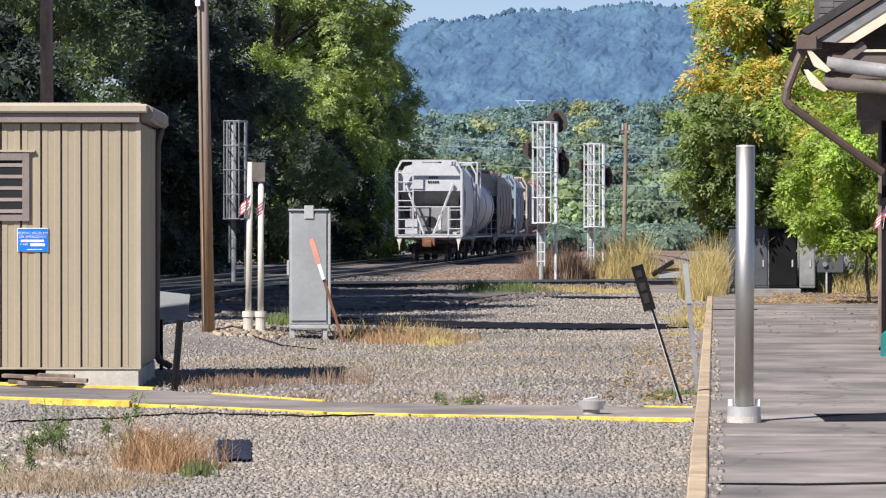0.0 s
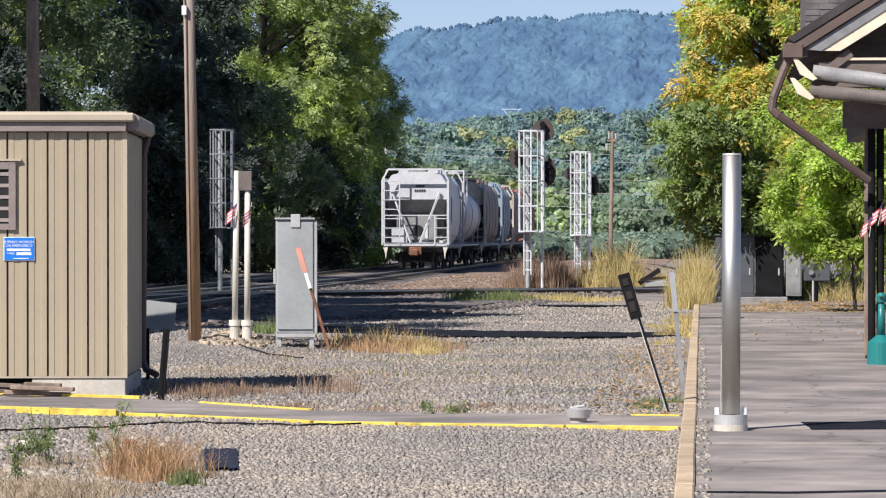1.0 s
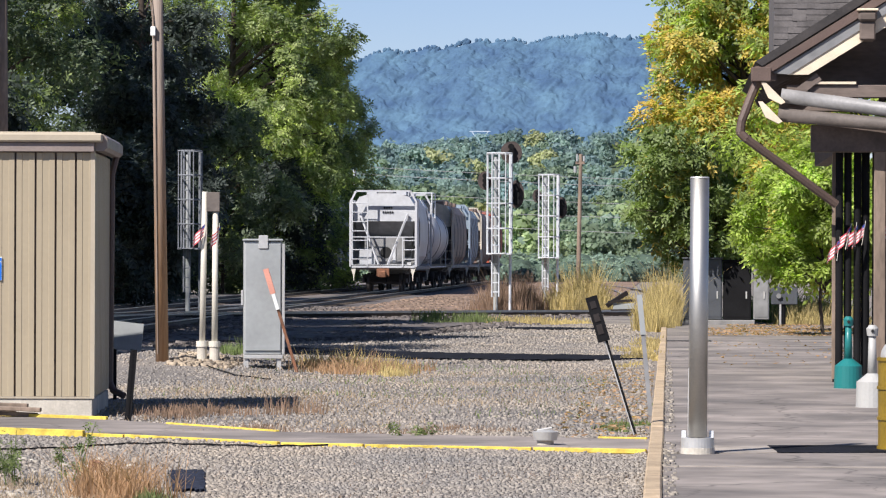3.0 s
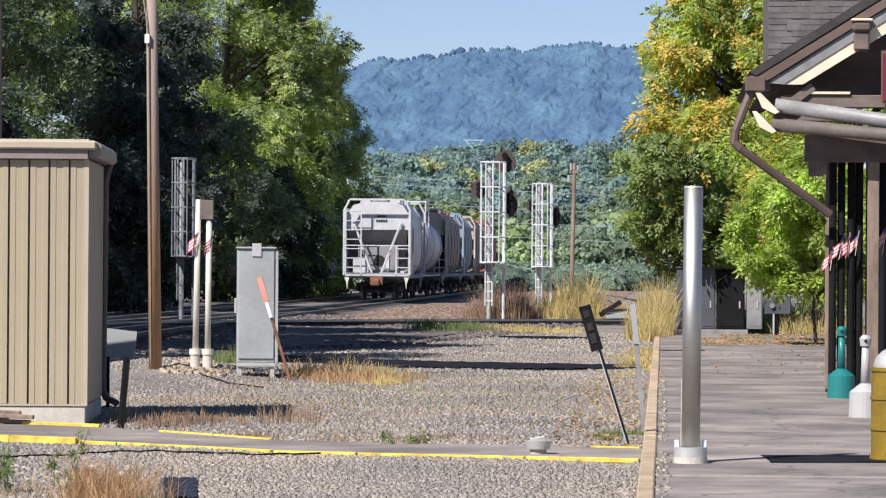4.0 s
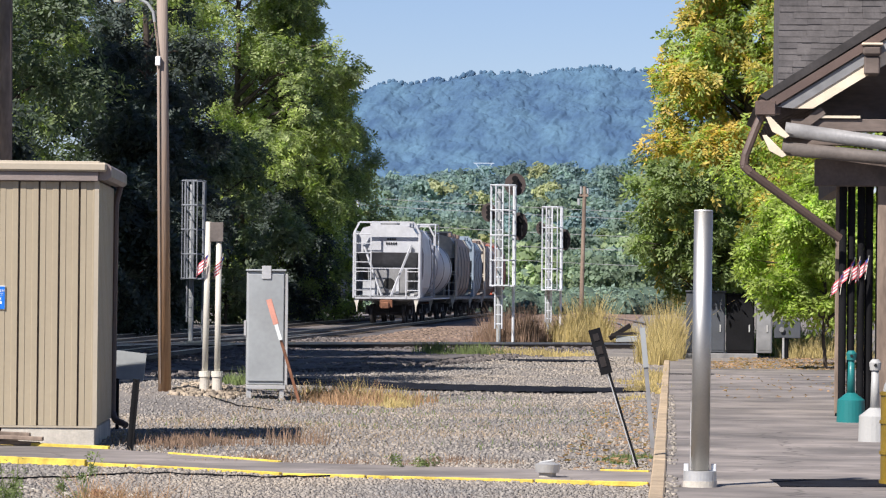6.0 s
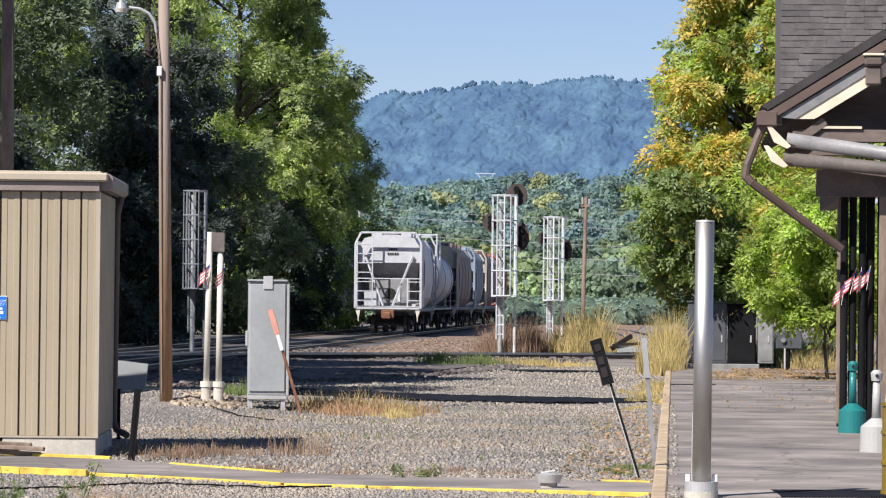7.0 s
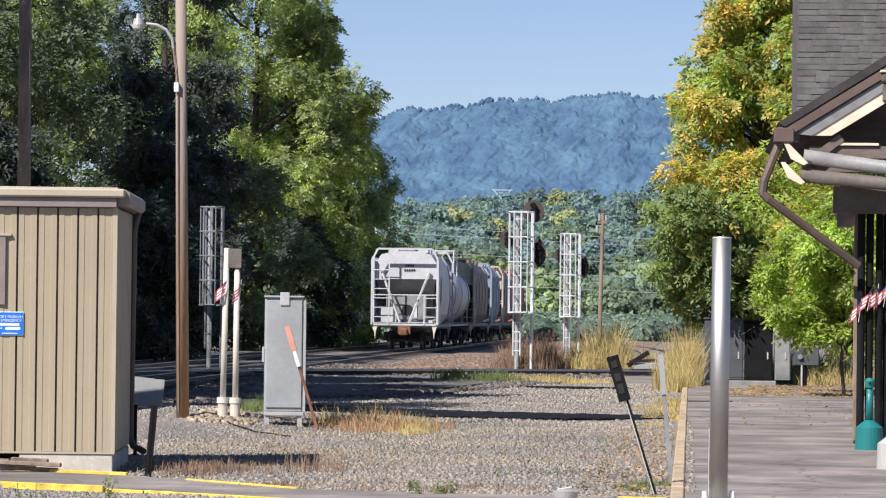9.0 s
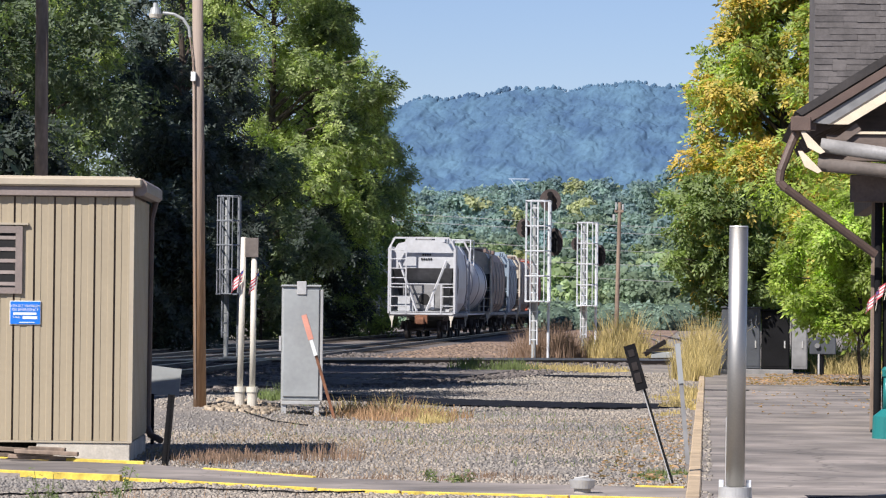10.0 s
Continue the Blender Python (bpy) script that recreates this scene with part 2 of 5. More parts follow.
def prism(bm, outline, y0, y1):
    """An outline of (x, z) carried from y0 to y1."""
    a = [bm.verts.new((x, y0, z)) for x, z in outline]
    b = [bm.verts.new((x, y1, z)) for x, z in outline]
    n = len(a)
    faces = [bm.faces.new(a), bm.faces.new(b[::-1])]
    faces += [bm.faces.new((a[i], b[i], b[(i + 1) % n], a[(i + 1) % n])) for i in range(n)]
    bmesh.ops.recalc_face_normals(bm, faces=faces)
    return bm

def tube(bm, pts, r, seg=6):
    """A bent round tube through pts, one connected skin."""
    rings = []
    for i, p in enumerate(pts):
        a, b = Vector(pts[max(0, i - 1)]), Vector(pts[min(len(pts) - 1, i + 1)])
        q = (b - a).to_track_quat("Z", "Y")
        rings.append([bm.verts.new(Vector(p) + q @ Vector((r * math.cos(k * 6.2832 / seg), r * math.sin(k * 6.2832 / seg), 0))) for k in range(seg)])
    for u, v in zip(rings, rings[1:]):
        for k in range(seg):
            bm.faces.new((u[k], u[(k + 1) % seg], v[(k + 1) % seg], v[k]))
    bm.faces.new(rings[0][::-1])
    bm.faces.new(rings[-1])
    return bm

def mesh_of(name, bm, material, smooth=False):
    me = bpy.data.meshes.new(name)
    bm.to_mesh(me)
    bm.free()
    me.materials.append(material)
    if smooth:
        me.shade_smooth()
    return me

def raw_mesh(name, verts, faces, material):
    """A mesh from arrays: verts (n, 3), faces (m, k)."""
    me = bpy.data.meshes.new(name)
    k = faces.shape[1]
    me.vertices.add(len(verts))
    me.vertices.foreach_set("co", np.ascontiguousarray(verts, dtype=np.float32).ravel())
    me.loops.add(faces.size)
    me.loops.foreach_set("vertex_index", faces.ravel().astype(np.int32))
    me.polygons.add(len(faces))
    me.polygons.foreach_set("loop_start", np.arange(0, faces.size, k, dtype=np.int32))
    me.update(calc_edges=True)
    me.materials.append(material)
    return me

def part(name, bm, material, parent, label="", smooth=False):
    ob = new(name, mesh_of(name, bm, material, smooth))
    ob.parent = parent
    return tagged(ob, label) if label else ob

def thing(name, label, category, loc=(0, 0, 0), rz=0, group="", kind=""):
    ob = new(name)
    ob.matrix_basis = pose(*loc, 0, 0, rz)
    return tagged(ob, label, category, group, kind)

def setting(name, bm, material, label):
    return tagged(new(name, mesh_of(name, bm, material)), label, name.split("_")[0], kind="structure")

def B():
    return bmesh.new()

def step(x, a, b):
    t = np.clip((x - a) / (b - a), 0, 1)
    return t * t * (3 - 2 * t)

def ground_z(x, y):
    """The height of the ground: a flat lot, a mound by the light pole, and the raised track bed."""
    x, y = np.asarray(x, float), np.asarray(y, float)
    bed = 0.05 * np.maximum(step(y, 104, 112), step(-x, 9.5, 11.5) * step(y, 70, 95))
    mound = 0.30 * np.exp(-((x + 8.0) ** 2 / 3.0 + (y - 60.5) ** 2 / 12.0))
    ripple = 0.018 * np.sin(x * 1.7 + y * 0.6) * np.sin(y * 0.5 - x * 0.4) * step(y, 20, 30)
    return bed + mound + ripple * (1 - step(y, 90, 120)) * (x < -0.3)

# ---- ground, platform, crossing ----
def make_ground():
    xs = np.concatenate([[-4000, -800, -200, -80, -45], np.arange(-30, 0, 0.4), [0.0, 0.5, 4, 12, 40, 200, 800, 4000]])
    ys = np.concatenate([[-400, -40, 0, 12], np.arange(20, 140, 0.8), [150, 175, 200, 240, 300, 400, 800, 2000, 4600]])
    gx, gy = np.meshgrid(xs, ys)
    gz = ground_z(gx, gy)
    v = np.stack([gx, gy, gz], -1).reshape(-1, 3)
    nx, ny = len(xs), len(ys)
    i = (np.arange(ny - 1)[:, None] * nx + np.arange(nx - 1)).ravel()
    f = np.stack([i, i + 1, i + 1 + nx, i + nx], 1)
    me = raw_mesh("ground", v, f, GRAVEL)
    me.shade_smooth()
    return tagged(new("ground", me), "grey crushed stone lot running out to flat land", "ground", kind="structure")
make_ground()

# the raised footpath over the lot, bounded by yellow boards
FRONT = [(-11.0, 40.1), (-7.494, 38.15), (-5.95, 37.4), (-3.78, 35.81), (-0.19, 35.0)]
BACK = [(-11.5, 43.6), (-8.17, 41.6), (-6.21, 40.5), (-4.0, 37.9), (-0.19, 36.87)]
def stones(name, count, area, size, material, label, seed, lift=0.55, base=0.0):
    """Loose broken stones over an area (x0, x1 at the near end, x0, x1 at the far end, y0, y1)."""
    rng = np.random.default_rng(seed)
    a0, a1, b0, b1, y0, y1 = area
    t = rng.random(count)
    y = y0 + (y1 - y0) * t
    x = (a0 + (b0 - a0) * t) + ((a1 + (b1 - a1) * t) - (a0 + (b0 - a0) * t)) * rng.random(count)
    if y0 < 80:
        keep = (y < np.interp(x, [p[0] for p in FRONT], [p[1] for p in FRONT]) - 0.1) | (y > np.interp(x, [p[0] for p in BACK], [p[1] for p in BACK]) + 0.15)
        keep &= ~((x / y > -0.137) & (x / y < -0.126) & (y > 28.5) & (y < 31.4))
        keep &= ~((y > np.interp(x, [-8.4, -5, -2.6, -0.3], [70.2, 66.4, 65.7, 66.7])) & (y < np.interp(x, [-8.0, -5, -2.6, -0.3], [74, 70.6, 69.4, 68.7])))
        x, y = x[keep], y[keep]
        count = len(x)
    s = size * (0.45 + rng.random(count) ** 2 * 1.1)
    cube = np.array([[i, j, k] for i in (-1, 1) for j in (-1, 1) for k in (-1, 1)], float) * 0.5
    f0 = np.array([[0, 1, 3, 2], [4, 6, 7, 5], [0, 4, 5, 1], [2, 3, 7, 6], [1, 5, 7, 3]])
    v = cube[None] * (0.6 + 0.8 * rng.random((count, 8, 3)))
    v *= (s[:, None] * np.stack([0.8 + 0.5 * rng.random(count), 0.8 + 0.5 * rng.random(count), 0.5 + 0.4 * rng.random(count)], 1))[:, None, :]
    an = rng.random(count) * 6.283
    c, sn = np.cos(an)[:, None], np.sin(an)[:, None]
    vx, vy = v[..., 0] * c - v[..., 1] * sn, v[..., 0] * sn + v[..., 1] * c
    v[..., 0], v[..., 1] = vx + x[:, None], vy + y[:, None]
    v[..., 2] += (base + ground_z(x, y) + s * lift * 0.5)[:, None]
    f = (f0[None] + 8 * np.arange(count)[:, None, None]).reshape(-1, 4)
    ob = new(name, raw_mesh(name, v.reshape(-1, 3), f, material))
    return tagged(ob, label, "gravel", kind="stuff")
stones("loose_gravel", 76000, (-5.6, -0.2, -8.4, -0.2, 23.5, 39), 0.0178, STONE, "loose grey broken stone lying on the lot", 1)
stones("far_gravel", 9000, (-8.6, -0.25, -4.8, -0.25, 77, 101), 0.032, STONE, "pale gravel on the far part of the lot", 3)
stones("lot_gravel", 48000, (-7.2, -0.25, -11, -0.25, 36.0, 78), 0.0225, STONE, "grey and tan gravel spread over the open lot", 2)

def flat_patch(name, pts, z, material, label, thick=0.02, ragged=0.0):
    """A thin slab of the given outline lying on the ground; ragged: uneven edges."""
    bm = B()
    if ragged:
        rng = random.Random(int(pts[0][1] * 10))
        pts = [((a[0] + (b[0] - a[0]) * k / 16), a[1] + (b[1] - a[1]) * k / 16 + rng.uniform(-ragged, ragged)) for a, b in zip(pts, pts[1:] + pts[:1]) for k in range(16)]
    a = [bm.verts.new((x, y, z)) for x, y in pts]
    b = [bm.verts.new((x, y, z - thick)) for x, y in pts]
    bm.faces.new(a)
    for i in range(len(a)):
        j = (i + 1) % len(a)
        bm.faces.new((a[j], a[i], b[i], b[j]))
    bmesh.ops.recalc_face_normals(bm, faces=bm.faces[:])
    return setting(name, bm, material, label)
# near-black for shadows painted flat on lot and platform, and for one slab
SHADOW_AND_SLAB = mat("shadow_and_slab_black", (0.013, 0.014, 0.019), 0.95, var=0.4, scale=2, fine=20, bump=0.5, spec=0.08)
SHADOW_PATCH = mat("blue_black_shadow", (0.030, 0.035, 0.052), 0.95, var=0.5, scale=14, fine=40, bump=0.8, spec=0.05)
# shadows across the lot, laid as two flat dark patches
flat_patch("asphalt_strip", [(-8.4, 70.2), (-5, 66.4), (-2.6, 65.7), (-0.3, 66.7), (-0.3, 68.7), (-2.6, 69.4), (-5, 70.6), (-8.0, 74.0)], 0.036, SHADOW_AND_SLAB, "dark strip painted as a shadow across the gravel lot", ragged=0.28)
flat_patch("asphalt_strip_far", [(-5.2, 93.5), (-3.0, 94.2), (-1.5, 95.0), (-1.6, 96.0), (-3.2, 96.6), (-5.4, 96.2)], 0.03, SHADOW_AND_SLAB, "dark patch painted as a shadow near the grass", ragged=0.25)
# a cast shadow on the gravel, put on as a flat blue-black patch
flat_patch("cover_plate", [(-3.90, 28.7), (-3.63, 28.7), (-3.97, 31.3), (-4.26, 31.3)], 0.024, SHADOW_PATCH, "flat blue-black patch painted as a cast shadow on the gravel", ragged=0.1)
flat_patch("slab_pale", [(0.42, 33.0), (0.98, 33.15), (0.96, 34.3), (0.42, 34.3)], 0.108, PALE_ASPHALT, "pale concrete slab let into the platform")
flat_patch("slab_dark", [(0.99, 33.15), (2.4, 33.4), (2.4, 34.6), (0.92, 34.4)], 0.110, SHADOW_AND_SLAB, "black flat slab on the platform")
flat_patch("joint_strip", [(-0.04, 30.9), (6, 30.9), (6, 31.05), (-0.04, 31.05)], 0.106, PALE_ASPHALT, "thin pale joint across the platform")
# shadow lines across the platform, painted as thin dark patches
flat_patch("seam", [(-0.03, 25.0), (0.6, 24.95), (1.4, 25.2), (3.0, 25.3), (3.0, 25.45), (1.4, 25.36), (0.6, 25.1), (-0.03, 25.12)], 0.106, SHADOW_AND_SLAB, "dark line painted as a shadow across the platform")
flat_patch("seam_far", [(-0.04, 77.4), (0.9, 77.5), (0.9, 78.3), (-0.04, 78.1)], 0.106, SHADOW_AND_SLAB, "dark patch painted as a shadow near the platform end")
platform = B()
box(platform, -0.05, 9.0, -6, 92.5, -0.3, 0.10, 0.01)
setting("platform", platform, ASPHALT, "worn grey asphalt station platform with cracks")

stones("edge_crumbs", 420, (-0.04, 0.07, -0.04, 0.05, 22, 62), 0.024, mat("crumbled_edge_stone", (0.24, 0.215, 0.185), 0.95, var=0.3, rand="island", spread=0.4), "crumbled pale stone along the broken asphalt edge", 36, 0.3, 0.10)
kerb = thing("kerb", "tan stone kerb edging the asphalt platform", "kerb", (-0.115, 0, 0.0), kind="structure")
def kerb_pieces():
    for length in (1.9, 2.4, 3.0):
        me = mesh_of("kerb_stone", box(B(), -0.068, 0.068, 0.008, length - 0.008, -0.2, 0.125, 0.014), KERB)
        kinds.append((length, me))
kinds = []
kerb_pieces()
rk = random.Random(4)
ky = 18.0
while ky < 92:
    length, me = rk.choice(kinds)
    k = new("kerb_stone", me)
    k.parent = kerb
    k.matrix_basis = pose(rk.uniform(-0.003, 0.003), ky, rk.uniform(-0.003, 0.003), 0, 0, rk.uniform(-0.1, 0.1))
    ky += length

path_bm = B()
top = [path_bm.verts.new((x, y, 0.038)) for x, y in FRONT + BACK[::-1]]
low = [path_bm.verts.new((v.co.x, v.co.y, -0.05)) for v in top]
for i in range(4):
    j = 9 - i
    path_bm.faces.new((top[i], top[i + 1], top[j - 1], top[j]))
    path_bm.faces.new((top[i + 1], top[i], low[i], low[i + 1]))
bmesh.ops.recalc_face_normals(path_bm, faces=path_bm.faces[:])
setting("footpath", path_bm, ASPHALT, "grey asphalt footpath crossing the gravel lot between yellow edge boards")

def edge_board(name, a, b, z0, z1, label, thick=0.05):
    (ax, ay), (bx, by) = a, b
    d = math.hypot(bx - ax, by - ay)
    bm = box(B(), 0.006, d - 0.006, -thick, 0.0, 0, z1 - z0, 0.006)
    ob = new(name, mesh_of(name, bm, YELLOW))
    ob.matrix_basis = pose(ax, ay, z0, 0, 0, math.degrees(math.atan2(by - ay, bx - ax)))
    return tagged(ob, label, "edge board", "yellow boards along the footpath")
def along(pts, x):
    for (ax, ay), (bx, by) in zip(pts, pts[1:]):
        if ax <= x <= bx:
            return (x, ay + (by - ay) * (x - ax) / (bx - ax))
for x0, x1, h in ((-10.8, -5.97, 0.066), (-5.94, -5.5, 0.040), (-5.49, -3.79, 0.043), (-3.78, -2.95, 0.036), (-2.94, -1.3, 0.033), (-1.29, -0.2, 0.035)):
    edge_board("edge_board", along(FRONT, x0), along(FRONT, x1), -0.012, h, "yellow painted edge board bordering the asphalt footpath")
for x0, x1, h in ((-9.0, -6.2, 0.072), (-5.4, -4.02, 0.055), (-0.7, -0.2, 0.055)):
    edge_board("edge_board", along(BACK, x0), along(BACK, x1), 0.0, h, "chipped yellow edge board behind the footpath")

# ---- equipment shed ----
SX, SY, ST = -6.675, 42.15, 5.2
shed = thing("equipment_shed", "tan ribbed metal equipment shed on a concrete footing", "shed", (SX, SY, 0), ST)
# the brown backing paints the shade in the grooves between boards
part("wall", box(B(), -3.8, 0, 0, 2.9, 0.21, 3.19), BROWN_METAL, shed)
board = mesh_of("wall_board", prism(B(), [(0.012, 0), (0.012, -0.048), (0.075, -0.048), (0.080, -0.042), (0.152, -0.042), (0.157, -0.048), (0.220, -0.048), (0.220, 0)], 0, 2.815), TAN)
for i in range(16):
    r = new("wall_board", board)
    r.parent = shed
    r.matrix_basis = Matrix(((1, 0, 0, -0.172 - 0.232 * i), (0, 0, 1, 0), (0, 1, 0, 0.23), (0, 0, 0, 1)))
for i in range(12):
    r = new("wall_board", board)
    r.parent = shed
    r.matrix_basis = Matrix(((0, 0, -1, 0), (1, 0, 0, 0.02 + 0.232 * i), (0, 1, 0, 0.23), (0, 0, 0, 1)))
part("base_trim", box(B(), -3.82, 0.05, -0.06, 0.0, 0.205, 0.228), TAN_TRIM, shed)
part("footing", box(B(), -1.05, 0.03, -0.045, 2.88, -0.2, 0.205, 0.01), CONCRETE, shed, "pale stained concrete footing")
# this block paints in the shade of the open gap below the wall
part("footing", box(B(), -3.8, -1.06, 0.4, 2.88, -0.2, 0.205), INNER_SHADE, shed, "black block painted as the shade under the shed")
part("front_fascia", box(B(), -3.95, 0.14, -0.17, -0.02, 3.165, 3.268, 0.02), TAN_TRIM, shed)
# shade below the overhang, painted as a darker band
part("fascia_return", box(B(), -3.95, 0.045, -0.12, -0.01, 3.052, 3.163, 0.008), VENT_GREY, shed, "under-fascia, overhang shade put into its brown")
part("side_fascia", prism(B(), [(0.05, 3.07), (0.15, 3.07), (0.19, 3.11), (0.19, 3.22), (0.14, 3.262), (0.05, 3.262)], -0.06, 3.05), VENT_GREY, shed, "brown side gutter")
part("roof", box(B(), -3.95, 0.06, -0.10, 3.0, 3.20, 3.285, 0.01), TAN_TRIM, shed)
part("downspout", pipe(B(), [(0.12, 2.85, 3.08), (0.07, 2.8, 2.86), (0.055, 2.8, 0.3), (0.10, 2.72, 0.2), (0.24, 2.6, 0.14)], 0.042), BROWN_METAL, shed, "dark brown downspout with a kicked-out foot")
vent = part("louvre_vent", box(B(), -2.1, -1.25, -0.055, 0.01, 1.94, 2.69), INNER_SHADE, shed, "dark louvred vent")
fr = B()
for a in ((-2.16, -2.08, 1.92, 2.70), (-1.315, -1.235, 1.92, 2.70), (-2.1, -1.3, 1.92, 1.99), (-2.1, -1.3, 2.62, 2.70)):
    box(fr, a[0], a[1], -0.08, -0.01, a[2], a[3])
part("vent_frame", fr, VENT_GREY, vent)
slat = mesh_of("slat", prism(B(), [(-2.08, 0), (-1.315, 0), (-1.315, 0.075), (-2.08, 0.075)], -0.065, -0.05), VENT_GREY)
for i in range(5):
    s = new("slat", slat)
    s.parent = vent
    s.matrix_basis = pose(0, 0, 2.0 + i * 0.133, -12)
part("head_flashing", box(B(), -2.25, -1.17, -0.09, 0.0, 2.715, 2.74), TAN_TRIM, shed)
part("corner_trim", box(B(), 0.0, 0.05, -0.05, 0.02, 0.225, 3.06), TAN_TRIM, shed)

sign = thing("emergency_sign", "small blue emergency notice with white lettering on the shed wall", "sign", (SX, SY, 0), ST)
sx0, sx1, sz0, sz1 = -1.375, -1.015, 1.562, 1.838
part("border", box(B(), sx0, sx1, -0.062, -0.050, sz0, sz1, 0.004), WHITE, sign)
part("panel", box(B(), sx0 + 0.008, sx1 - 0.008, -0.066, -0.0625, sz0 + 0.008, sz1 - 0.008), BLUE, sign)
def words(name, body, size, x, y, z, material, parent, align="CENTER", rx=90, rz=0, thick=0.001):
    cu = bpy.data.curves.new(name, "FONT")
    cu.body, cu.size, cu.align_x, cu.extrude = body, size, align, thick
    ob = bpy.data.objects.new(name, cu)
    me = bpy.data.meshes.new_from_object(ob)
    bpy.data.objects.remove(ob)
    me.materials.append(material)
    t = new(name, me)
    t.parent = parent
    t.matrix_basis = pose(x, y, z, rx, 0, rz)
    return t
mid = (sx0 + sx1) / 2
words("lettering", "REPORT PROBLEM", 0.042, mid, -0.068, 1.765, WHITE, sign)
words("lettering", "OR EMERGENCY", 0.042, mid, -0.068, 1.722, WHITE, sign)
part("number_bar", box(B(), mid - 0.14, mid + 0.13, -0.069, -0.0665, 1.676, 1.704), WHITE, sign)
words("lettering", "X-ING", 0.034, sx0 + 0.03, -0.068, 1.638, WHITE, sign, "LEFT")
part("number_bar", box(B(), mid - 0.03, sx1 - 0.04, -0.069, -0.0665, 1.628, 1.662), WHITE, sign)
part("number_bar", box(B(), mid - 0.07, mid + 0.11, -0.069, -0.0665, 1.584, 1.594), WHITE, sign)

planks = [(-1.28, 0.15, 0.06, 12, 0.62), (-1.15, 0.13, 0.10, -4, 0.5), (-1.02, 0.05, 0.14, 3, 0.42), (-1.05, -0.12, 0.05, 6, 0.75), (-0.98, -0.2, 0.11, 1, 0.72), (-1.45, 0.1, 0.13, -8, 0.4)]
for dx, dy, z, rz, ln in planks:
    p = new("timber_offcut", mesh_of("timber_offcut", box(B(), -ln / 2, ln / 2, -0.06, 0.06, 0, 0.045, 0.006), OLDWOOD))
    p.matrix_basis = pose(SX + dx + 0.25, SY - 1.0 + dy, z, 0, 2, rz)
    tagged(p, "weathered brown timber offcut in a loose pile", "timber", "timber offcuts by the shed")

post = thing("perforated_post", "black perforated steel post leaning by the shed", "post", (-6.09, 41.1, 0), 0)
pb = B()
plate(pb, (0, -0.1), (0.075, 0.80), 0.075, 0.03)
for i in range(26):
    x = 0.0 + 0.075 * (i * 0.03 + 0.05)
    box(pb, x - 0.008 + 0.012, x + 0.008 + 0.012, -0.024, -0.014, 0.03 + i * 0.03, 0.043 + i * 0.03)
part("post", pb, BLACK, post)
box_behind = thing("panel_stand", "grey sloping panel on two thin legs behind the shed", "panel", (-7.0, 47.2, 0))
lidp = B()
plate(lidp, (-0.30, 0.86), (0.24, 0.80), 0.36, 0.03, -0.26)
part("panel", lidp, CASE, box_behind)
for lx in (-0.26, -0.12):
    part("leg", box(B(), lx - 0.02, lx + 0.02, -0.25, -0.21, -0.05, 0.66), BLACK, box_behind)

# ---- bollard post and fittings on the platform ----
bol = thing("steel_bollard", "tall brushed steel bollard on a flanged concrete foot", "bollard", (0.262, 33.0, 0.10))
bs = rod(B(), (0, 0, 0.15), (0.012, 0, 2.47), 0.084, 0.084, 32)
part("post", bs, STEEL, bol, smooth=True)
part("cap", rod(B(), (0.012, 0, 2.468), (0.012, 0, 2.482), 0.088, 0.080, 32), GALV, bol)
part("flange", rod(B(), (0, 0, 0.055), (0, 0, 0.145), 0.150, 0.148, 32), GALV, bol)
part("lug", box(B(), -0.145, -0.10, 0.02, 0.06, 0.14, 0.205, 0.004), ALU, bol)
part("lug", box(B(), 0.10, 0.145, 0.02, 0.06, 0.14, 0.205, 0.004), ALU, bol)
part("foot", rod(B(), (0, 0, -0.02), (0, 0, 0.055), 0.155, 0.152, 32), CONCRETE, bol)

cap = thing("pipe_stub", "galvanised bowl cap on a short concrete pipe stub", "pipe", (-1.19, 35.6, 0))
part("stub", rod(B(), (0, 0, -0.05), (0, 0, 0.10), 0.085, 0.08, 20), CONCRETE, cap)
part("bowl", rod(B(), (0, 0, 0.085), (0, 0, 0.165), 0.112, 0.128, 24), GALV, cap)
lidb = rod(B(), (0, 0, 0.163), (0, 0, 0.18), 0.105, 0.07, 20)
rod(lidb, (-0.08, 0, 0.175), (0.06, 0.02, 0.20), 0.012)
part("lid", lidb, GALV, cap)

tgt = thing("derail_marker", "leaning black marker plate on a thin steel stake", "marker", (-0.333, 38.2, 0))
part("stake", plate(B(), (0.03, -0.1), (-0.44, 1.40), 0.024, 0.03), BLACK, tgt)
# the stake's lit left side, put on as a pale strip
part("stake_edge", plate(B(), (0.012, -0.1), (-0.458, 1.40), 0.012, 0.03), GALV, tgt)
pl = B()
plate(pl, (-0.335, 0.985), (-0.475, 1.45), 0.125, 0.012, -0.028)
part("plate", pl, BLACK, tgt)
for za, zb in ((1.06, 1.16), (1.19, 1.27), (1.33, 1.40)):
    f = lambda z: -0.345 - 0.13 * (z - 0.99) / 0.46
    part("mark", plate(B(), (f(za), za), (f(zb), zb), 0.06, 0.006, -0.038), RAIL, tgt)
wl = thing("leaning_post", "pale galvanised angle post leaning beside the kerb", "post", (-0.212, 43.3, 0))
ang = B()
plate(ang, (0.01, -0.1), (-0.13, 1.40), 0.05, 0.012)
part("angle", ang, HOPPER_SHADE, wl)
part("plate", plate(B(), (-0.088, 0.95), (-0.135, 1.42), 0.062, 0.01, -0.014), CASE, wl)

